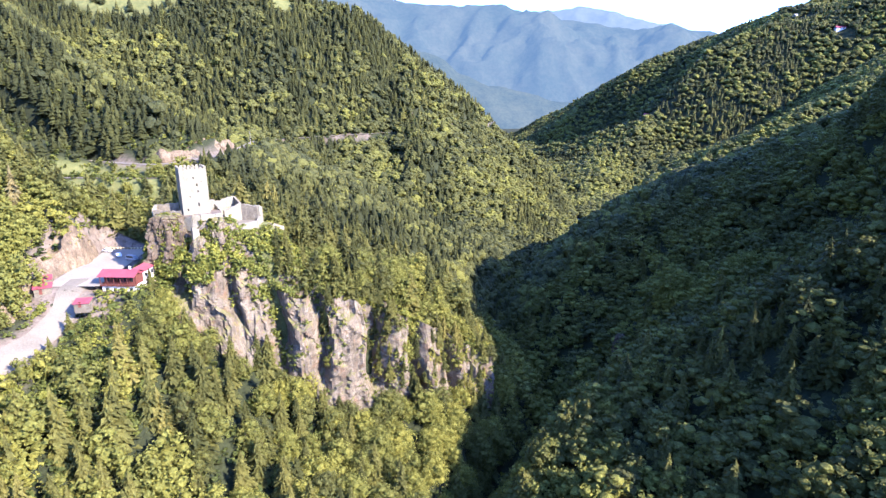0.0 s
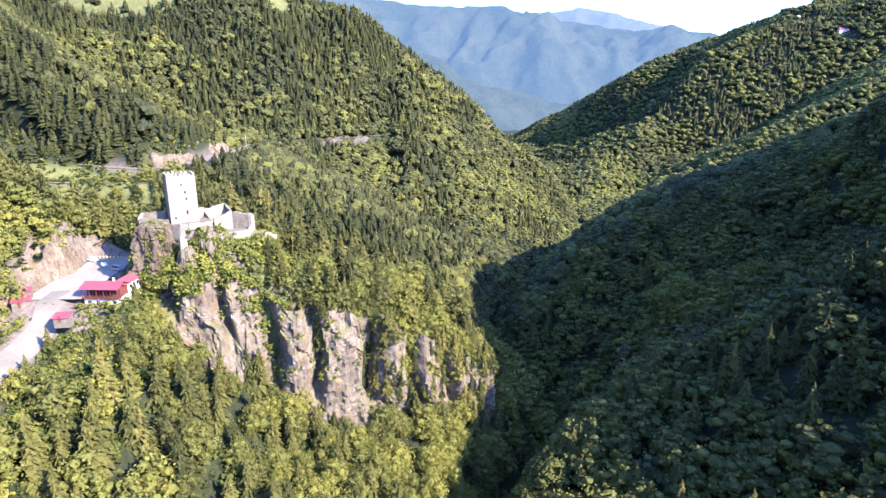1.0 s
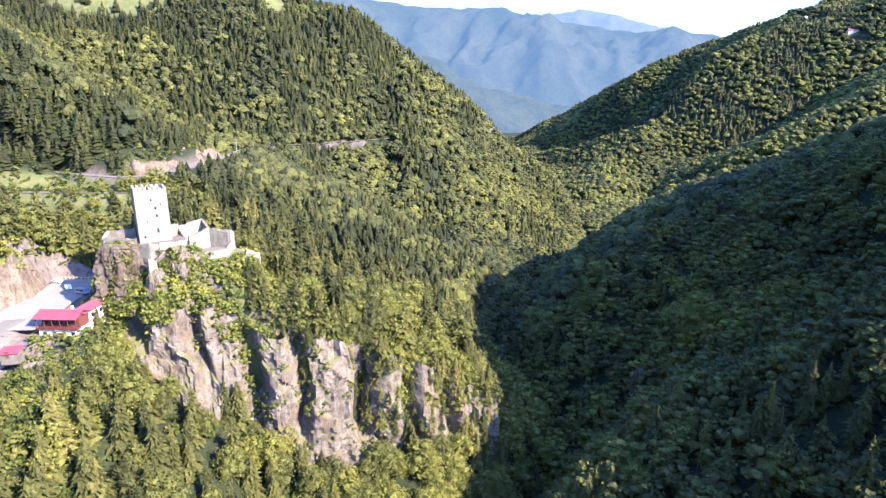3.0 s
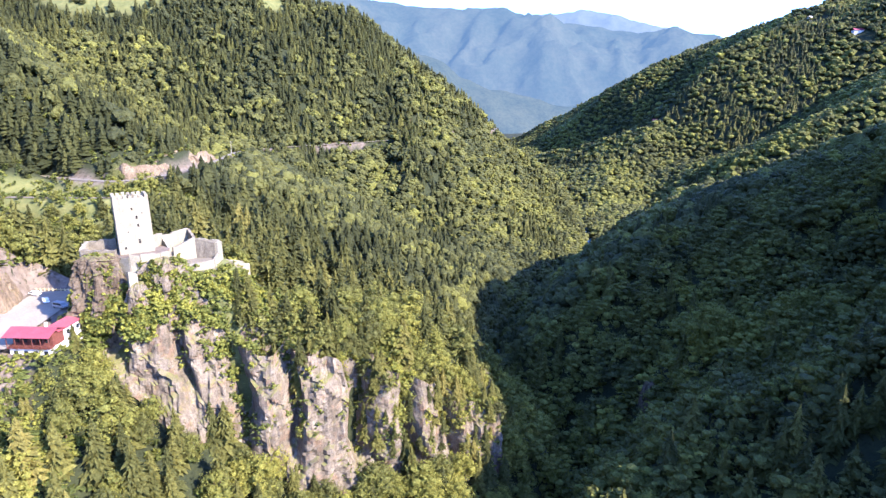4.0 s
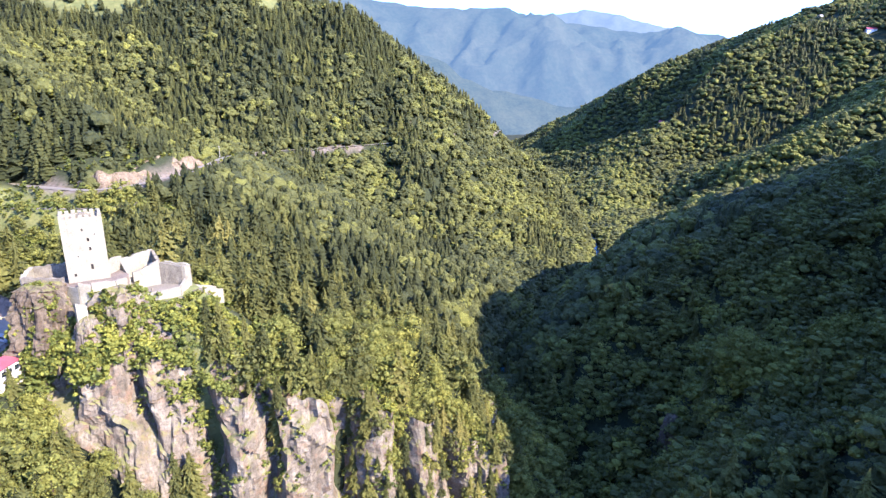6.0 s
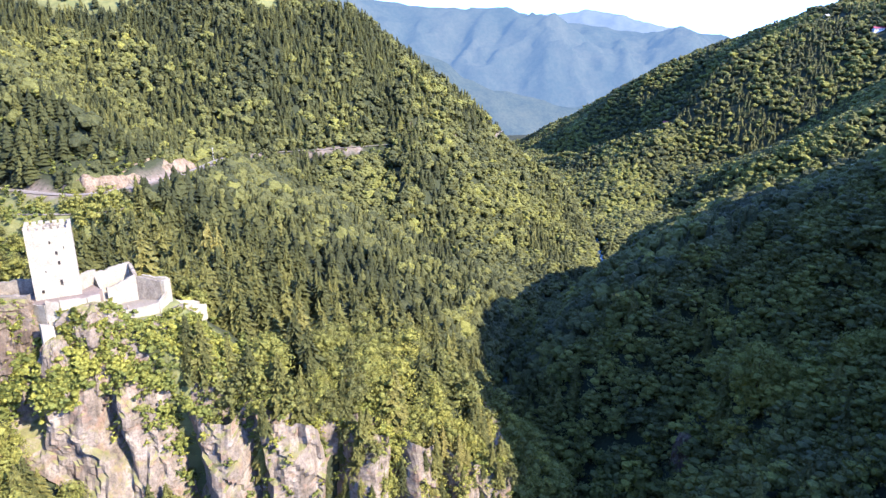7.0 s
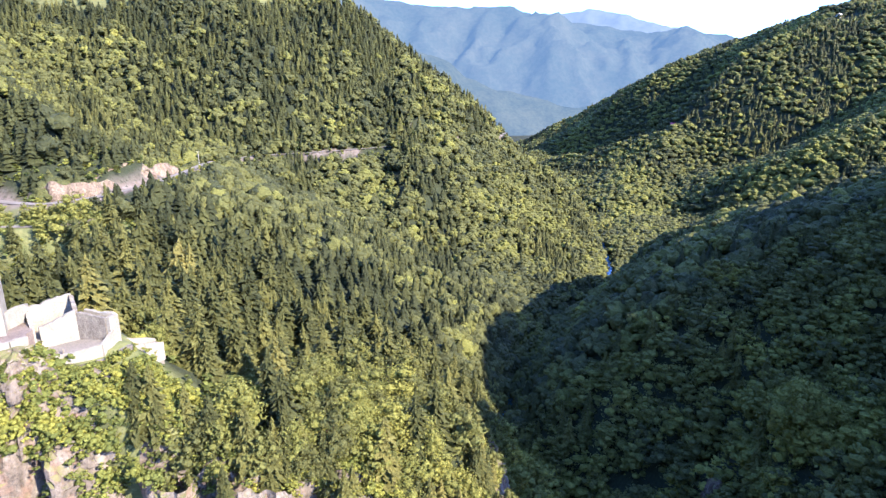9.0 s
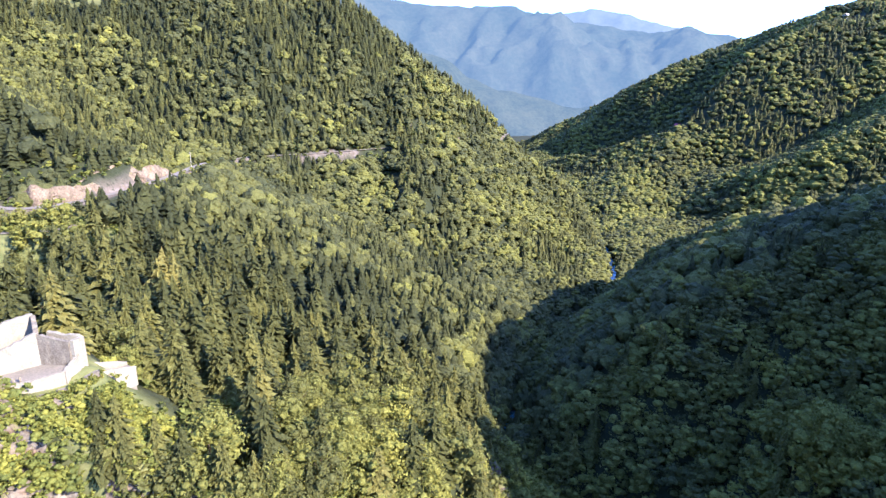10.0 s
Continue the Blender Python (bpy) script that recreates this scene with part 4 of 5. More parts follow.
def shrubs_on_cliff():
    """Bushes on ledges and in clefts, and the scrub under the walls."""
    rnd = np.random.RandomState(23)
    m, n, _ = cliff_points.shape
    pts = []
    for _ in range(2400):
        j, i = rnd.randint(4, m - 3), rnd.randint(2, n - 2)
        p = cliff_points[j, i]
        a = cliff_points[j + 1, i] - cliff_points[j - 1, i]
        b = cliff_points[j, i + 1] - cliff_points[j, i - 1]
        nr = np.cross(b, a)
        nr = nr / (np.linalg.norm(nr) + 1e-9)
        up = abs(nr[2])
        patch = float(vnoise(p[0] + p[1], p[2], 12, 91))
        if up * 0.9 + patch * 0.8 + (j / m - 0.5) * 0.5 + 0.2 * (p[0] > -30) + rnd.uniform(-0.15, 0.15) > 0.66:
            pts.append((*p, rnd.uniform(1.2, 3.6)))
    # bushes over the upper rock below the castle
    for _ in range(5200):
        j, i = rnd.randint(int(m * 0.45), m - 1), rnd.randint(2, n - 2)
        p = cliff_points[j, i]
        if -89 < p[0] < -60 and p[2] > 106.5 - 0.4 * max(0, p[0] + 73) + 3 * vnoise(p[0], p[2], 6, 14):
            pts.append((p[0], p[1], p[2] - 0.8, rnd.uniform(2.6, 6.5)))
    # bushes up to the foot of the crag
    for _ in range(2600):
        j, i = rnd.randint(int(m * 0.3), m - 1), rnd.randint(2, n - 2)
        p = cliff_points[j, i]
        if p[0] < -89 and p[2] < 113 and vnoise(p[0] + p[1], p[2], 7, 15) > -0.35:
            pts.append((p[0], p[1], p[2] - 0.8, rnd.uniform(2.0, 5.5)))
    # scrub between the parapet and the rim
    flat = cliff_points.reshape(-1, 3)
    xs, ys = rnd.uniform(-100, 0, 9500), rnd.uniform(206, 290, 9500)
    cd, cs, _ = to_line(xs, ys, CLIFF)
    cu, cv = 0.75 * (xs + 92) + 0.66 * (ys - 220), -0.66 * (xs + 92) + 0.75 * (ys - 220)
    slope = (cu > 8) & (cu < 42) & (cv > -26) & (cv < -9.2)
    keep = (cs > 0) & (((cd > 3) & (cd < 13) & (cu > 36)) | slope)
    for x, y, z in zip(xs[keep], ys[keep], height(xs[keep], ys[keep])):
        d2 = (flat[:, 0] - x) ** 2 + (flat[:, 1] - y) ** 2
        near = d2 < 1.5
        z = max(z, flat[near, 2].max() if near.any() else -99)
        pts.append((x, y, z - 0.6, rnd.uniform(1.4, 3.2) if rnd.rand() < 0.9 else rnd.uniform(3.5, 5.0)))
    # the slope under the restaurant and the drive
    xs, ys = rnd.uniform(-130, -92, 1500), rnd.uniform(150, 216, 1500)
    ok = (to_line(xs, ys, APPROACH)[0] > 5.5) & ~((xs < -115) & (ys > 190)) & ~((xs > -119) & (xs < -103) & (ys > 195.5) & (ys < 215)) & (to_line(xs, ys, CLIFF)[1] < 0)
    for x, y, z in zip(xs[ok], ys[ok], height(xs[ok], ys[ok])):
        pts.append((x, y, z - 0.3, rnd.uniform(1.4, 3.6)))
    pts = np.array(pts)
    tms = [clumps(s, 4, 26, 0.08, 1, 0.42, 0.15, 0.75) for s in (81, 82, 83, 84)]
    # tint raised under the castle puts that slope's sunlight into the leaves
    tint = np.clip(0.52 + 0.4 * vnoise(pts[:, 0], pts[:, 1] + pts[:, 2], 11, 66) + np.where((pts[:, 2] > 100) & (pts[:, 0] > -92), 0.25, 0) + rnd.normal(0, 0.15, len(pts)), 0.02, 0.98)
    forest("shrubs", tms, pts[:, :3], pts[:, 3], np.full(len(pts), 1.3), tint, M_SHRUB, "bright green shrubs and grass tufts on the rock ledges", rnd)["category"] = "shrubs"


shrubs_on_cliff()


def rim_trees():
    """Trees that cling to the rim of the cliffs and to their ledges and clefts."""
    rnd = np.random.RandomState(31)
    m, n, _ = cliff_points.shape
    pts = []
    for _ in range(900):
        i = rnd.randint(2, n - 2)
        j = rnd.randint(int(m * 0.3), m - 1)
        p = cliff_points[j, i]
        rim = j > m - 9
        right = float(step(-45, 5, np.array([p[0]]))[0])
        if p[0] < -66 or (p[0] < -50 and not rim):
            continue
        patch = float(vnoise(p[0] * 1.3, p[2] * 0.35, 9, 95))
        if rim or patch + 0.45 * right + rnd.uniform(-0.3, 0.3) > 0.5:
            if all((p[0] - o[0]) ** 2 + (p[1] - o[1]) ** 2 + (p[2] - o[2]) ** 2 > (9 if rim else 14) for o in pts):
                pts.append((*p[:2], p[2] - 0.6, rnd.uniform(9, 17) if rim else rnd.uniform(5, 11)))
    pts = np.array(pts)
    con = rnd.rand(len(pts)) < 0.72
    for c, ts, mat, nm, lb in ((True, SPRUCE_HI, M_SPRUCE, "spruce_wood", "spruces clinging to the cliff ledges and rim"), (False, LEAF_MD, M_LEAF, "broadleaf_wood", "small broadleaf trees clinging to the cliff ledges and rim")):
        q = pts[con == c]
        forest(nm, ts, q[:, :3], q[:, 3], np.full(len(q), 1.0), rnd.uniform(0.15, 0.9, len(q)), mat, lb, rnd)


rim_trees()


def undergrowth():
    """Low bushes between the near trees."""
    rnd = np.random.RandomState(37)
    x, y = scatter(-190, 45, 105, 330, 4.4, 38)
    ok = wooded(x, y) & in_view(x, y)
    x, y = x[ok], y[ok]
    z = height(x, y) - 0.2
    tms = [leaf_crown(s, 3, 26, 0.17, 0.6, 0.05) for s in (96, 97, 98)]
    tint = np.clip(0.3 + 0.35 * vnoise(x, y, 20, 67) + rnd.normal(0, 0.2, len(x)), 0.02, 0.98)
    forest("shrubs", tms, np.stack([x, y, z], 1), rnd.uniform(2.4, 5.0, len(x)), np.full(len(x), 1.6), tint, M_SHRUB, "dense green undergrowth between the trees", rnd)["category"] = "shrubs"


undergrowth()


def roadside():
    """Scrub on the open banks above and below the mountain road."""
    rnd = np.random.RandomState(41)
    x, y = scatter(-300, 80, 318, 800, 3.7, 42)
    od, oside, _ = to_line(x, y, ROAD)
    ok = ((od < 28) | ((to_line(x, y, TRACK)[0] < 26) & (to_line(x, y, TRACK)[0] > 2.6))) & (od > np.where(y > 540, 3.6, np.where(oside > 0, 8.5, 4.5))) & (vnoise(x, y, 12, 43) > -0.7)
    for mx, my, rx, ry in MEADOWS:
        ok |= (np.hypot((x - mx) / rx, (y - my) / ry) < 1.1) & (vnoise(x, y, 8, 44) > 0.1) & (od > 4.5)
    x, y = x[ok], y[ok]
    tms = [leaf_crown(s, 3, 22, 0.18, 0.6, 0.05) for s in (93, 94, 95)]
    forest("shrubs", tms, np.stack([x, y, height(x, y) - 0.2], 1), rnd.uniform(1.8, 4.5, len(x)), np.full(len(x), 1.4), rnd.uniform(0.05, 0.8, len(x)), M_SHRUB, "low green scrub on the banks of the mountain road", rnd)["category"] = "shrubs"


roadside()

# ---- the castle ----
def part(name, bm, material, parent, label=""):
    """One mesh object under a thing or under a part."""
    me = bpy.data.meshes.new(name)
    bmesh.ops.recalc_face_normals(bm, faces=bm.faces)
    bm.to_mesh(me)
    bm.free()
    me.materials.append(material)
    ob = new(name, me)
    ob.parent = parent
    return tagged(ob, label) if label else ob


def add_box(bm, x0, x1, y0, y1, z0, z1):
    bmesh.ops.create_cube(bm, size=1.0, matrix=Matrix.Translation(((x0 + x1) / 2, (y0 + y1) / 2, (z0 + z1) / 2)) @ Matrix.Diagonal((x1 - x0, y1 - y0, z1 - z0, 1)))
    return bm


def box(x0, x1, y0, y1, z0, z1, bevel=0.0):
    bm = add_box(bmesh.new(), x0, x1, y0, y1, z0, z1)
    if bevel:
        bmesh.ops.bevel(bm, geom=bm.edges[:], offset=bevel, segments=1, affect="EDGES")
    return bm


def ruin_wall(p, q, z0, za, zb, thick, seed, ragged=0.35, cell=0.9):
    """A wall from p to q with a broken top from za to zb and slightly uneven faces."""
    rnd = np.random.RandomState(seed)
    bm = bmesh.new()
    ex, ey = q[0] - p[0], q[1] - p[1]
    n = max(2, int(math.hypot(ex, ey) / cell))
    ln = math.hypot(ex, ey)
    nx, ny = -ey / ln, ex / ln
    rows = 4
    rings = []
    for i in range(n + 1):
        u = i / n
        top = za + (zb - za) * u + rnd.uniform(-ragged, ragged)
        ring = []
        for sgn in (-1, 1):
            for j in range(rows + 1):
                k = j if sgn < 0 else rows - j
                w = sgn * thick / 2 + rnd.uniform(-0.05, 0.05)
                ring.append(bm.verts.new((p[0] + ex * u + nx * w, p[1] + ey * u + ny * w, z0 + (top - z0) * k / rows)))
        rings.append(ring)
    for a, b in zip(rings[:-1], rings[1:]):
        for j in range(len(a)):
            k = (j + 1) % len(a)
            bm.faces.new((a[j], b[j], b[k], a[k]))
    bm.faces.new(rings[0])
    bm.faces.new(rings[-1][::-1])
    return bm


def pierced(w, z0, z1, thick, holes, depth=0.7):
    """A wall slab of width w in its own plane (y = 0 is its outer face), with niches for the openings (x0, x1, za, zb)."""
    xs = sorted({0.0, w, *[h[0] for h in holes], *[h[1] for h in holes]})
    zs = sorted({z0, z1, *[h[2] for h in holes], *[h[3] for h in holes]})
    bm = bmesh.new()
    for xa, xb in zip(xs[:-1], xs[1:]):
        for za, zb in zip(zs[:-1], zs[1:]):
            hole = any(h[0] <= xa and xb <= h[1] and h[2] <= za and zb <= h[3] for h in holes)
            y0 = depth if hole else 0.0
            add_box(bm, xa, xb, y0, thick, za, zb)
    return bm


def slab(points, z0, z1):
    bm = bmesh.new()
    face = bm.faces.new([bm.verts.new((x, y, z1)) for x, y in points])
    ext = bmesh.ops.extrude_face_region(bm, geom=[face])
    for v in ext["geom"]:
        if isinstance(v, bmesh.types.BMVert):
            v.co.z = z0
    return bm


CASTLE_TURN = math.degrees(math.atan2(0.66, 0.75))
castle = new("castle")
castle.matrix_world = pose(-92, 220, 0, 0, 0, CASTLE_TURN)
tagged(castle, "ruined pale stone castle with a square battlemented tower on a rock", "castle")


def build_tower():
    w, d, top = 9.8, 8.2, 145.6
    holes = [(4.6, 5.05, 142.6, 143.4), (5.6, 6.15, 139.7, 140.7), (5.8, 6.35, 137.2, 138.2), (5.6, 6.2, 131.9, 133.4), (1.5, 2.1, 130.4, 131.3), (2.9, 3.2, 135.6, 136.1), (7.4, 7.7, 141.2, 141.7)]
    tower = part("tower", pierced(w, 126.0, top, d, holes), M_STONE, castle, "tall square limewashed tower")
    tower.matrix_local = pose(-0.67, 1.66, 0, 0, 0, -10)
    for i, h in enumerate(holes):
        part("door" if i == 3 else "window", box(h[0] + 0.02, h[1] - 0.02, 0.5, 0.66, h[2] + 0.02, h[3] - 0.02), M_DARK, tower, "dark panel painted as the shade in a narrow opening")
    for x0, x1, y0, y1 in ((0, w, 0, 0.75), (0, w, d - 0.75, d), (0, 0.75, 0.75, d - 0.75), (w - 0.75, w, 0.75, d - 0.75)):
        part("parapet", box(x0, x1, y0, y1, top, top + 0.75), M_STONE, tower)
    rnd = np.random.RandomState(3)
    for i in range(7):
        x = i * (w - 1.0) / 6
        for y in (0, d - 0.75):
            part("merlon", box(x, x + 1.0, y, y + 0.75, top + 0.75, top + 1.6 + rnd.uniform(-0.3, 0.1), 0.06), M_STONE, tower)
    for i in range(1, 5):
        y = i * 1.5
        for x in (0, w - 0.75):
            part("merlon", box(x, x + 0.75, y, y + 1.05, top + 0.75, top + 1.55 + rnd.uniform(-0.25, 0.1), 0.06), M_STONE, tower)
    for i in range(6):
        part("roof_rubble", box(3.0 + i * 0.8, 3.7 + i * 0.8, 2.5 + rnd.uniform(0, 3), 3.6 + rnd.uniform(0, 3), top, top + 0.7 + rnd.uniform(0, 0.5), 0.08), M_GREY, tower)


build_tower()
part("podium", slab([(-10.2, 5.4), (-2.2, 0.5), (0.4, -3.0), (3.0, -4.2), (8.6, -4.4), (11.6, -2.6), (13.6, 0.6), (13.6, 10.8), (4.0, 12.0), (-7.0, 12.4)], 119.0, 128.9), M_EARTH, castle, "trodden earth terrace under the tower")
WALLS = [
    ("curtain_wall", (-10.2, 5.6), (-2.0, 0.4), 123.0, 131.4, 131.0, 1.3, M_GREY, "weathered grey curtain wall with shade in its tone"),
    ("curtain_wall", (-10.2, 5.6), (-7.2, 12.2), 123.0, 131.8, 132.4, 1.2, M_STONE, ""),
    ("curtain_wall", (-7.2, 12.2), (0.4, 9.0), 124.0, 132.4, 132.8, 1.1, M_GREY, "weathered grey curtain wall with shade in its tone"),
    ("bastion_wall", (-1.6, 0.2), (0.6, -3.4), 123.5, 128.6, 128.9, 0.9, M_STONE, ""),
    ("bastion_wall", (0.6, -3.4), (3.2, -4.6), 123.0, 129.8, 129.5, 0.9, M_STONE, ""),
    ("bastion_wall", (3.2, -4.6), (8.8, -4.8), 123.0, 129.5, 129.2, 0.9, M_STONE, ""),
    ("bastion_wall", (8.8, -4.8), (12.0, -2.8), 122.5, 129.2, 129.0, 0.9, M_STONE, ""),
    ("annex_wall", (9.0, 3.4), (13.4, 7.6), 128.0, 132.8, 132.6, 1.0, M_STONE, ""),
    ("annex_wall", (13.4, 7.6), (14.0, 10.0), 128.0, 132.6, 132.2, 1.0, M_STONE, ""),
    ("hall_back_wall", (13.8, 8.8), (22.8, 9.4), 123.0, 131.2, 132.6, 0.9, M_STONE, ""),
    ("hall_gable_wall", (22.8, 9.4), (22.2, 2.2), 123.0, 132.4, 130.6, 0.9, M_GREY, "gable wall with shade painted in as grey"),
    ("hall_front_wall", (14.8, 1.6), (22.0, 1.9), 122.5, 128.6, 130.6, 0.9, M_STONE, ""),
    ("hall_front_wall", (12.6, 0.8), (13.8, 1.5), 122.5, 128.8, 128.6, 0.9, M_STONE, ""),
    ("hall_side_wall", (13.6, 1.4), (13.8, 8.8), 124.0, 129.4, 131.0, 0.8, M_STONE, ""),
    ("chamber_wall", (22.2, 1.9), (27.0, -2.8), 122.0, 130.4, 129.2, 0.9, M_GREY, "chamber wall with shade painted in as grey"),
    ("chamber_wall", (27.2, -3.0), (29.6, -0.9), 120.0, 129.2, 128.6, 0.9, M_STONE, ""),
    ("chamber_wall", (29.6, -0.9), (24.4, 4.2), 120.0, 128.8, 129.6, 0.9, M_STONE, ""),
    ("court_parapet", (13.8, -5.4), (19.0, -6.2), 118.5, 124.0, 124.0, 0.7, M_STONE, ""),
    ("court_parapet", (19.0, -6.2), (24.8, -6.2), 117.5, 124.0, 124.2, 0.7, M_STONE, ""),
    ("court_parapet", (24.8, -6.2), (28.0, -2.8), 117.5, 124.2, 125.6, 0.7, M_STONE, ""),
    ("court_parapet", (13.8, -5.4), (12.4, -2.4), 119.5, 124.6, 126.0, 0.7, M_STONE, ""),
    ("retaining_wall", (18.0, -8.6), (25.0, -8.8), 111.5, 121.2, 121.6, 1.0, M_GREY, "ivy-grown retaining wall"),
    ("retaining_wall", (25.0, -8.8), (31.2, -5.8), 111.5, 121.8, 122.2, 1.0, M_GREY, "ivy-grown retaining wall"),
    ("path_wall", (29.0, -3.8), (34.0, -3.4), 116.0, 121.9, 120.6, 0.5, M_STONE, ""),
    ("path_wall", (34.0, -3.4), (38.6, -1.6), 114.5, 120.6, 119.0, 0.5, M_STONE, ""),
    ("path_wall", (30.6, 0.2), (37.6, 1.0), 115.5, 121.8, 119.6, 0.5, M_STONE, ""),
    ("ruined_wall", (-1.9, -8.5), (0.7, -8.0), 118.5, 126.0, 125.2, 1.0, M_STONE, "lone pale wall stump on the rock edge"),
]
for i, (nm, p, q, z0, za, zb, th, mat, lb) in enumerate(WALLS):
    part(nm, ruin_wall(p, q, z0, za, zb, th, 200 + i, 0.12 if "path" in nm or "parapet" in nm else 0.28), mat, castle, lb)
part("court_floor", slab([(12.4, -2.4), (13.8, -5.2), (24.8, -6.0), (27.4, -3.0), (22.2, 1.8), (13.6, 1.4)], 118.0, 123.7), M_PAVE, castle, "pale gravel courtyard floor")
part("hall_floor", slab([(13.9, 1.6), (22.0, 2.0), (22.6, 9.2), (13.9, 8.6)], 120.0, 125.6), M_PAVE, castle)
part("ramp", slab([(13.5, -9.0), (14.0, -7.0), (18.0, -6.9), (27.0, -6.9), (29.6, -5.4), (25.0, -8.2), (17.6, -8.4)], 120.2, 121.0), M_PAVE, castle, "pale footpath below the parapet")
part("ramp_base", slab([(14.0, -8.8), (14.4, -7.0), (18.0, -6.7), (27.0, -6.7), (29.0, -5.4), (25.0, -8.0), (17.6, -8.2)], 106.0, 120.19), M_ROCK, castle, "rock footing of the path")
part("path", slab([(29.0, -3.6), (34.0, -3.2), (38.4, -1.5), (37.6, 0.8), (30.6, 0.0)], 112.0, 118.8), M_PAVE, castle, "pale footpath leading off along the ridge")
for i in range(4):
    part("bollard", box(14.2 + i * 1.1, 14.6 + i * 1.1, -5.2, -4.8, 123.7, 124.9 + 0.1 * (i % 2), 0.05), M_GREY, castle)


def rock_mound(name, cx, cy, z0, rx, ry, h, seed, material, label, turn=0.0, rugged=1.0, steep=0.6):
    """A rugged outcrop: a dome in jointed steps."""
    n, m = 90, 40
    th = np.linspace(0, 2 * math.pi, n, endpoint=False)
    vs = []
    for j in range(m + 1):
        v = j / m
        r = np.cos(v * math.pi / 2) ** steep + 0.02
        a = th + 0.25 * vnoise(th * 2, th * 0 + v * 4, 1.0, seed + 4)
        k = 1 + rugged * (0.16 * vnoise(th * 4, th * 0 + v * 5, 1.0, seed) + 0.1 * blocks(a * 3, th * 0 + v * 5, 1.0, seed + 1) + 0.07 * blocks(a * 7, a * 2 + v * 13, 1.0, seed + 3)) + 0.05 * vnoise(th * 14, th * 0 + v * 22, 1.0, seed + 5)
        x, y = rx * r * k * np.cos(th), ry * r * k * np.sin(th)
        vs.append(np.stack([cx + x * math.cos(turn) - y * math.sin(turn), cy + x * math.sin(turn) + y * math.cos(turn), z0 + h * math.sin(v * math.pi / 2) + 0.5 * vnoise(th * 3, th * 0 + v * 6, 1.0, seed + 2)], 1))
    i = (np.arange(m)[:, None] * n + np.arange(n)[None]).ravel()
    k = (np.arange(m)[:, None] * n + (np.arange(n)[None] + 1) % n).ravel()
    me = mesh_from(name, np.concatenate(vs), np.stack([i, k, k + n, i + n], 1), material)
    return tagged(new(name, me), label, "rock", kind="structure")


rock_mound("outcrop", 101.0, 281.0, 36.0, 4.2, 3.6, 15.0, 341, M_BARE, "grey rock face among the shaded trees", 0.4)
rock_mound("outcrop", -86.2, 214.2, 105.0, 4.0, 4.5, 17.2, 331, M_ROCK, "rock pinnacle under the lone wall stump", 0.2)
rock_mound("outcrop", -80.4, 220.6, 106.0, 8.0, 5.0, 21.8, 301, M_ROCK, "grassy rock outcrop below the castle bastion", 0.7, 1.7, 0.5)
rock_mound("outcrop", -98.0, 215.8, 108.0, 8.0, 6.2, 22.6, 311, M_BARE, "dark rock crag carrying the castle's curtain wall", 0.3, 1.35, 0.42)


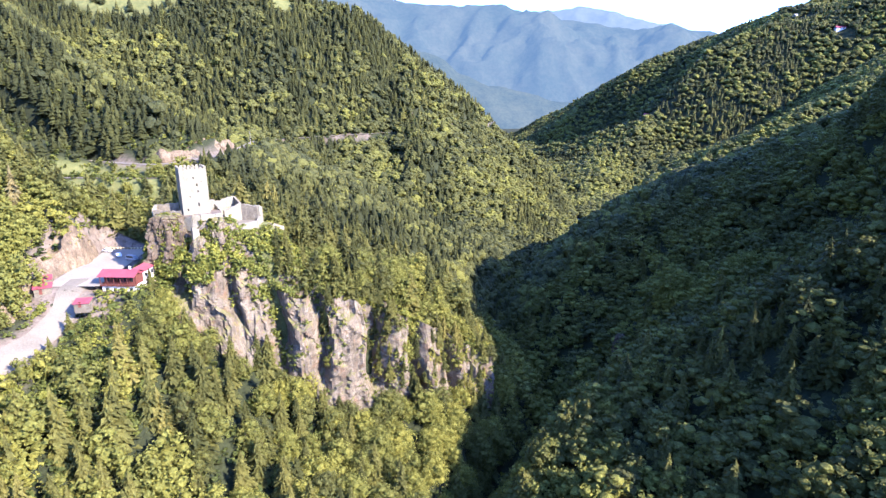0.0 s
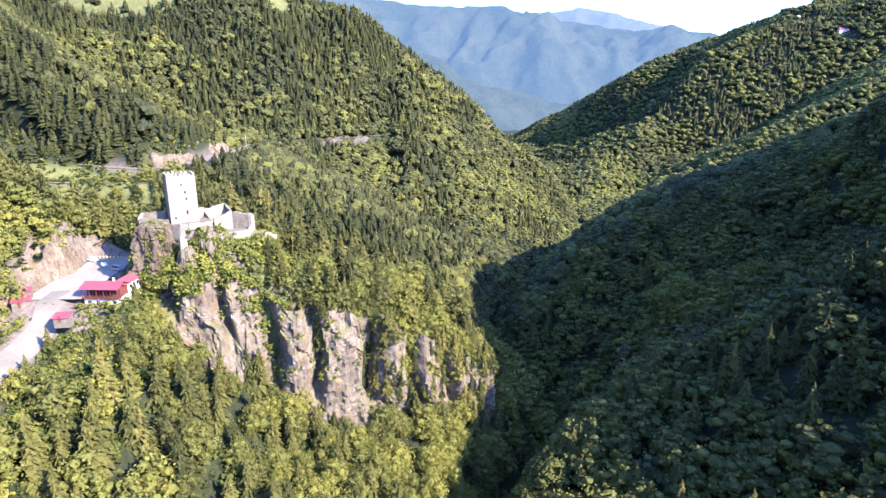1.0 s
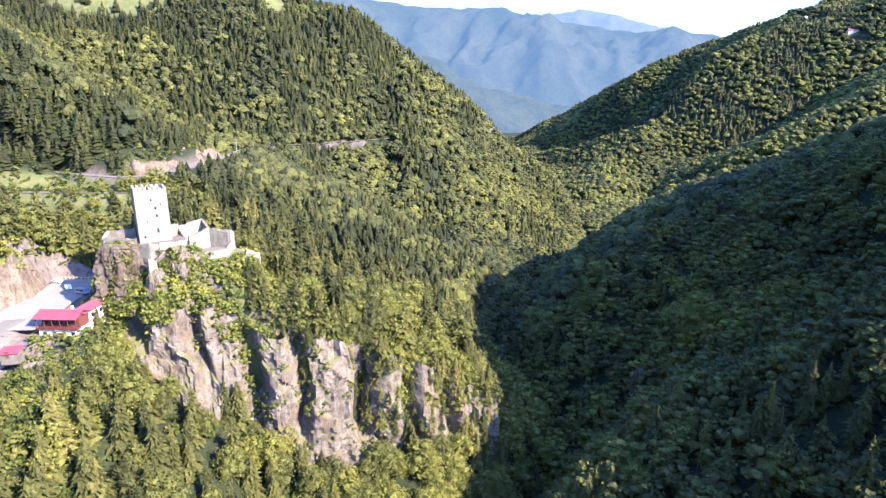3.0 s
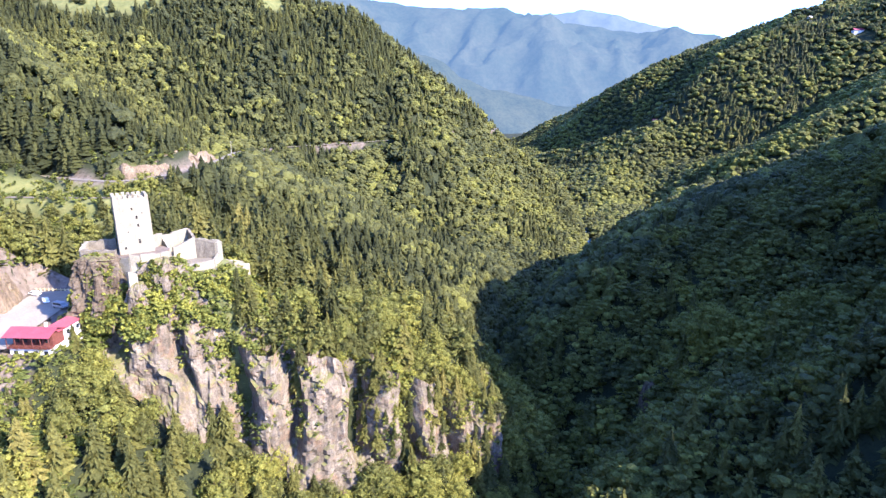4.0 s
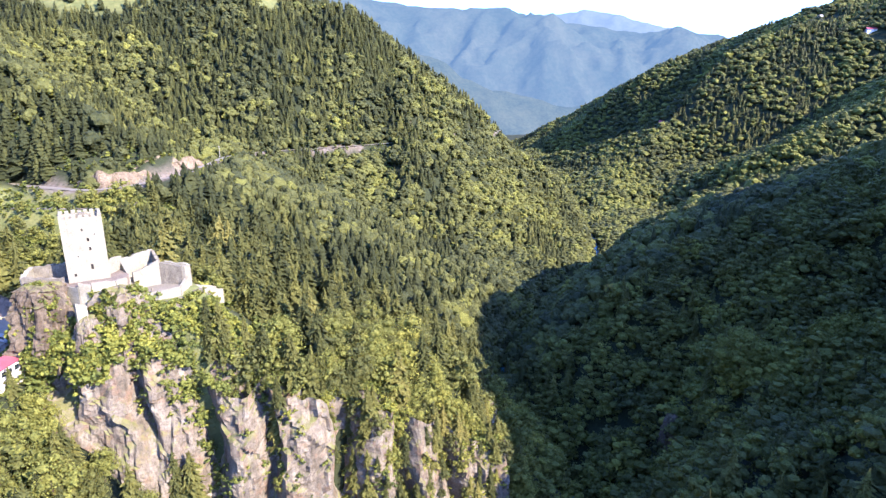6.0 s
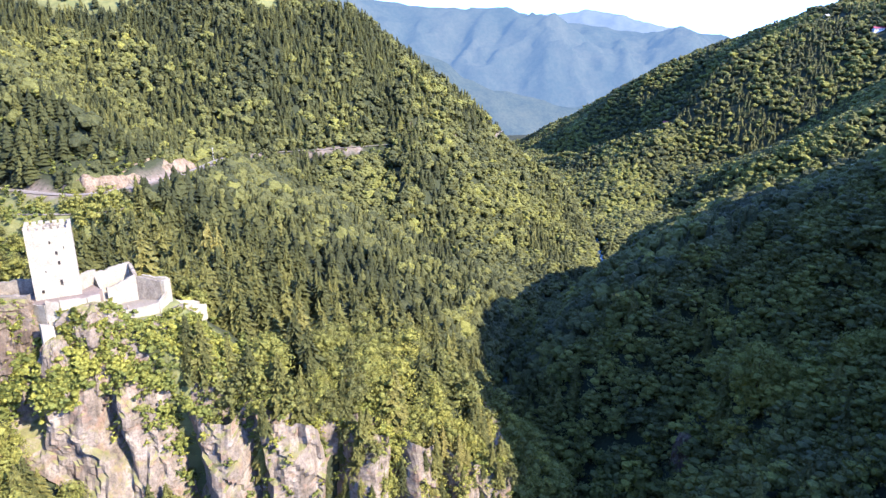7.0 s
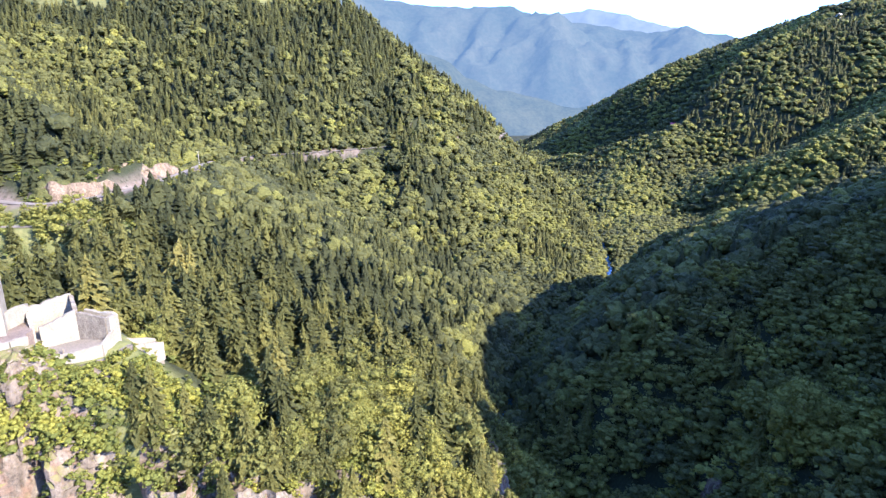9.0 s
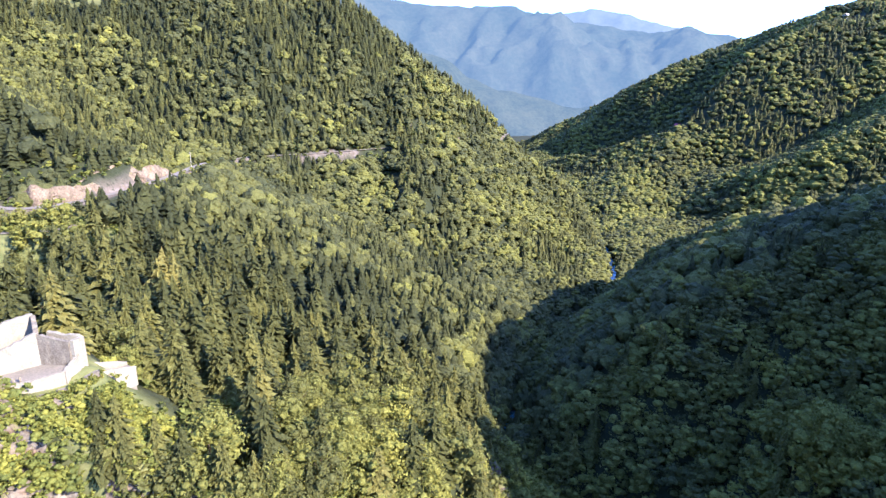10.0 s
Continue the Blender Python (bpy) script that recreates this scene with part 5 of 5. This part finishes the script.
def ivy():
    rnd = np.random.RandomState(5)
    pts = []
    for (a, b, z0, z1, dens) in (((18.0, -9.2), (25.0, -9.5), 113.0, 121.4, 260), ((25.0, -9.5), (31.4, -6.4), 113.0, 122.0, 260), ((-9.6, 4.6), (-3.5, 0.6), 124.0, 129.0, 60), ((2.0, -5.2), (8.0, -5.4), 123.0, 127.0, 50)):
        for _ in range(dens):
            u = rnd.rand()
            lx, ly = a[0] + (b[0] - a[0]) * u, a[1] + (b[1] - a[1]) * u + rnd.uniform(-0.3, 0.2)
            w = castle.matrix_world @ Vector((lx, ly, rnd.uniform(z0, z1)))
            pts.append((w.x, w.y, w.z - 0.4, rnd.uniform(0.8, 1.7)))
    for _ in range(420):
        a, v = rnd.uniform(2.6, 6.6), rnd.rand() ** 0.7
        r = math.cos(v * math.pi / 2) ** 0.75 * 1.02
        if vnoise(a * 3, v * 6, 1.0, 7) > -0.15:
            pts.append((-98.0 + 7.0 * r * math.cos(a + 0.3), 215.5 + 6.0 * r * math.sin(a + 0.3), 107.6 + 22.0 * math.sin(v * math.pi / 2), rnd.uniform(0.8, 2.2)))
    for cx, cy, z0, rx, ry, h, turn, lo, hi, most in ((-80.4, 220.6, 106.0, 8.0, 5.0, 21.8, 0.7, 3.2, 6.8, 0.8), (-86.2, 214.2, 105.0, 4.0, 4.5, 17.2, 0.2, 3.4, 6.4, 0.4), (-98.0, 215.8, 108.0, 8.0, 6.2, 22.6, 0.3, 3.0, 6.4, 0.36)):
        for _ in range(420):
            a, v = rnd.uniform(lo, hi), rnd.rand() * most
            r = math.cos(v * math.pi / 2) ** 0.6 * 1.04
            x, y = rx * r * math.cos(a), ry * r * math.sin(a)
            if vnoise(a * 3, v * 6, 1.0, 9) > -0.3:
                pts.append((cx + math.cos(turn) * x - math.sin(turn) * y, cy + math.sin(turn) * x + math.cos(turn) * y, z0 - 1 + h * math.sin(v * math.pi / 2), rnd.uniform(1.3, 3.4)))
    for _ in range(340):
        x, y = -59 + rnd.normal(0, 9), 231 + rnd.normal(0, 6)
        cd, cs, _ = to_line(np.array([x]), np.array([y]), CLIFF)
        cu, cv = 0.75 * (x + 92) + 0.66 * (y - 220), -0.66 * (x + 92) + 0.75 * (y - 220)
        if cs[0] > 0 and cd[0] > 3 and (cu > 33 or cv < -11):
            pts.append((x, y, level(x, y) - 0.3, rnd.uniform(1.4, 3.6)))
    pts = np.array(pts)
    tms = [leaf_crown(s, 3, 34, 0.16, 0.5, 0.1) for s in (91, 92)]
    forest("ivy", tms, pts[:, :3], pts[:, 3], np.full(len(pts), 1.2), rnd.uniform(0.3, 0.9, len(pts)), M_SHRUB, "bright green ivy over the retaining walls and crag", rnd)["category"] = "ivy"


ivy()

# ---- the yard with its restaurant, sheds and cars ----
M_CARWHITE = two_scale("white_car_paint", (0.7, 0.71, 0.72), (0.8, 0.8, 0.8), 0.6, 6.0, 0.25, 0.02, 0.005)
M_CARGREY = two_scale("silver_car_paint", (0.3, 0.32, 0.34), (0.42, 0.44, 0.46), 0.6, 6.0, 0.3, 0.02, 0.005, 0.4)
M_GLASS = two_scale("dark_glass", (0.01, 0.013, 0.016), (0.03, 0.035, 0.04), 0.5, 4.0, 0.08, 0.02, 0.005)
M_TYRE = two_scale("tyre_rubber", (0.012, 0.012, 0.012), (0.03, 0.03, 0.03), 2.0, 9.0)
M_POLE = two_scale("grey_pole", (0.25, 0.24, 0.22), (0.42, 0.4, 0.38), 1.0, 6.0)


def prism(points, length, along="x"):
    """A profile (a, z) drawn out along x or y from 0."""
    bm = bmesh.new()
    rings = []
    for t in (0.0, length):
        rings.append([bm.verts.new((t, a, z) if along == "x" else (a, t, z)) for a, z in points])
    n = len(points)
    for i in range(n):
        k = (i + 1) % n
        bm.faces.new((rings[0][i], rings[0][k], rings[1][k], rings[1][i]))
    bm.faces.new(rings[0])
    bm.faces.new(rings[1][::-1])
    return bm


def gable_roof(span, length, rise, over, along):
    a, b = -over, span + over
    c = span / 2
    t = 0.14
    return prism([(a, 0), (c, rise), (b, 0), (b, -t), (c, rise - t), (a, -t)], length, along)


def restaurant():
    """Two wings at a right angle; origin at the front corner at yard level."""
    r = new("restaurant")
    r.matrix_world = pose(-115.6, 197.2, 109.4, 0, 0, -4)
    tagged(r, "long restaurant with red sheet roofs, timber balcony and white base", "building")
    part("base", box(0.2, 12.2, 0.3, 6.4, -7.0, -0.6), M_PLASTER, r, "white plastered base storey")
    part("base", box(7.4, 12.2, 6.4, 15.6, -6.0, -0.2), M_PLASTER, r, "white plastered base storey")
    part("wall", box(0.4, 12.0, 1.8, 6.3, -0.6, 2.9), M_WOOD, r, "dark timber wall")
    part("wall", box(7.5, 12.1, 6.3, 15.5, -0.2, 3.0), M_PLASTER, r, "white plastered wall")
    part("balcony", box(0.0, 12.4, -0.3, 1.8, -0.6, -0.35, 0.04), M_WOOD, r)
    rail = part("railing", box(0.0, 12.4, -0.3, -0.18, 0.55, 0.68), M_WOOD, r)
    for i in range(25):
        part("baluster", box(0.05 + i * 0.51, 0.13 + i * 0.51, -0.28, -0.2, -0.35, 0.55), M_WOOD, rail)
    for i in range(6):
        part("post", box(0.05 + i * 2.43, 0.23 + i * 2.43, -0.3, -0.12, -0.35, 2.9), M_WOOD, r)
    for i in range(5):
        part("window", box(1.0 + i * 2.2, 2.3 + i * 2.2, 1.74, 1.86, 0.5, 2.0), M_GLASS, r)
    for i in range(4):
        part("window", box(1.4 + i * 2.9, 2.6 + i * 2.9, 0.24, 0.36, -2.6, -1.4), M_GLASS, r)
    for i in range(4):
        part("window", box(12.04, 12.16, 7.4 + i * 2.1, 8.6 + i * 2.1, 0.7, 2.0), M_GLASS, r)
    roof = part("roof", gable_roof(6.6, 13.6, 1.7, 0.7, "x"), M_RED, r, "red sheet metal roof")
    roof.location = (-0.6, -0.1, 3.0)
    roof2 = part("roof", gable_roof(4.8, 12.4, 1.5, 0.6, "y"), M_RED, r, "red sheet metal roof")
    roof2.location = (7.4, 3.6, 3.1)
    for i in range(10):
        seam = part("roof_seam", box(-0.5 + i * 1.45, -0.44 + i * 1.45, -0.75, 3.2, -0.02, 0.05), M_RED, r)
        seam.matrix_local = pose(0, 0.0, 3.05, 0, 0, 0) @ pose(0, -0.1, 0, math.degrees(math.atan2(1.7, 4.0)), 0, 0)
    part("chimney", box(8.2, 8.8, 4.4, 5.0, 3.6, 5.4, 0.05), M_PLASTER, r)
    return r


restaurant()


def shed(x, y, z, turn, w, d, h, label):
    s = new("shed")
    s.matrix_world = pose(x, y, z, 0, 0, turn)
    tagged(s, label, "shed")
    part("wall", box(0, w, 0, d, -2.0, h), M_GREY, s)
    part("door", box(w * 0.3, w * 0.3 + 0.9, -0.06, 0.04, 0.0, 1.9), M_WOOD, s)
    part("roof", prism([(-0.4, h), (d + 0.4, h + 0.9), (d + 0.4, h + 0.78), (-0.4, h - 0.12)], w + 0.6), M_RED, s, "red sheet roof").location = (-0.3, 0, 0)
    return s


shed(-134.0, 189.5, 108.2, 28, 5.2, 3.0, 2.2, "small plastered shed with a red sheet roof")
shed(-136.0, 195.5, 109.6, 28, 4.0, 2.6, 2.0, "small plastered shed with a faded red roof")
shed(-117.5, 183.5, 105.9, 10, 4.6, 3.0, 1.4, "low shed with a red sheet roof under the drive")


def vehicle(name, x, y, turn, ln, w, h, paint, van, label):
    c = new(name)
    c.matrix_world = pose(x, y, YARD[2] + 0.2, 0, 0, turn)
    tagged(c, label, "car")
    if van:
        side = [(0, 0.35), (0, 1.0), (0.5, 1.15), (1.1, h), (ln - 0.15, h), (ln, h - 0.3), (ln, 0.35)]
        glass = [(0.62, 1.2), (1.12, h - 0.12), (ln - 0.5, h - 0.12), (ln - 0.5, 1.2)]
    else:
        side = [(0, 0.3), (0, 0.75), (1.1, 0.92), (1.8, h), (ln - 1.1, h), (ln - 0.35, 0.95), (ln, 0.9), (ln, 0.3)]
        glass = [(1.25, 0.95), (1.85, h - 0.08), (ln - 1.15, h - 0.08), (ln - 0.6, 0.97)]
    bm = prism([(a, z) for a, z in side], w, "x")
    bmesh.ops.bevel(bm, geom=bm.edges[:], offset=0.07, segments=2, affect="EDGES")
    body = part("body", bm, paint, c)
    part("window", prism(glass, w + 0.02, "x"), M_GLASS, body).location = (-0.01, 0, 0)
    part("windscreen", prism([(glass[0][0] - 0.03, glass[0][1]), (glass[1][0] - 0.03, glass[1][1]), (glass[1][0] + 0.05, glass[1][1]), (glass[0][0] + 0.05, glass[0][1])], w - 0.24, "x"), M_GLASS, body).location = (0.12, 0, 0)
    for yy in (0.8, ln - 0.8):
        for xx in (0.0, w - 0.2):
            bm = bmesh.new()
            bmesh.ops.create_cone(bm, cap_ends=True, segments=16, radius1=0.32, radius2=0.32, depth=0.22)
            wheel = part("wheel", bm, M_TYRE, c)
            wheel.matrix_local = pose(xx + 0.1, yy, 0.32, 0, 90, 0)
            bm = bmesh.new()
            bmesh.ops.create_cone(bm, cap_ends=True, segments=12, radius1=0.19, radius2=0.17, depth=0.24)
            part("rim", bm, M_POLE, wheel)
    for xx in (0.15, w - 0.45):
        part("headlight", box(xx, xx + 0.3, -0.02, 0.08, 0.62, 0.8), M_CARWHITE, body, "clear headlight")
    return c


vehicle("van", -117.6, 226.0, 68, 5.0, 1.9, 2.0, M_CARGREY, True, "silver van parked at the edge of the yard")
vehicle("car", -127.0, 231.0, 40, 4.3, 1.75, 1.45, M_CARWHITE, False, "white car parked at the back of the yard")
vehicle("car", -134.4, 239.0, 70, 4.2, 1.75, 1.45, M_CARWHITE, False, "white car parked at the back of the yard")


def pole(x, y, h, label):
    p = new("utility_pole")
    p.matrix_world = pose(x, y, level(x, y) - 0.3)
    tagged(p, label, "pole")
    bm = bmesh.new()
    bmesh.ops.create_cone(bm, cap_ends=True, segments=10, radius1=0.16, radius2=0.1, depth=h, matrix=Matrix.Translation((0, 0, h / 2)))
    part("mast", bm, M_POLE, p)
    part("crossarm", box(-0.9, 0.9, -0.06, 0.06, h - 0.7, h - 0.55), M_POLE, p)
    return p


def yard_fence():
    """A low post fence along the back of the car park."""
    fence = new("fence")
    fence.matrix_world = pose(-140.5, 245.5, YARD[2] + 0.1, 0, 0, -4)
    tagged(fence, "low yellowish post fence along the car park", "fence")
    for i in range(15):
        part("post", box(i * 1.5, i * 1.5 + 0.35, 0, 0.35, 0, 0.9, 0.04), M_CURB, fence)
    part("rail", box(0.1, 21.3, 0.12, 0.24, 0.45, 0.6), M_CURB, fence)


M_CURB = two_scale("yellowed_paint", (0.38, 0.33, 0.17), (0.5, 0.45, 0.26), 0.8, 6.0)
yard_fence()
pole(-150, 262, 13, "tall grey utility pole among the trees")
pole(-146, 486, 11, "grey utility pole beside the mountain road")


# ---- far houses ----
def far_house(x, y, turn, w, d, h, roof_mat, label):
    b = new("house")
    b.matrix_world = pose(x, y, level(x, y) + 5.5, 0, 0, turn)
    tagged(b, label, "house")
    part("wall", box(0, w, 0, d, -11.5, h), M_PLASTER, b)
    part("roof", gable_roof(d, w + 1.2, 3.2, 0.8, "x"), roof_mat, b).location = (-0.6, 0, h)
    for i in range(3):
        part("window", box(w * (0.15 + 0.28 * i), w * (0.15 + 0.28 * i) + 1.2, -0.08, 0.04, h - 2.4, h - 1.0), M_GLASS, b)
    return b


far_house(706, 1178, 20, 22, 9, 3.4, M_PLASTER, "long white house high on the far ridge")
far_house(411, 1130, -20, 14, 9, 3.2, M_RED, "small house with a red roof on the far slope")
far_house(708, 1058, -10, 15, 9, 3.2, M_RED, "small house with a red roof high on the far ridge")
far_house(-197, 832, -10, 12, 8, 6, M_RED, "house with a red roof on the upper meadow")
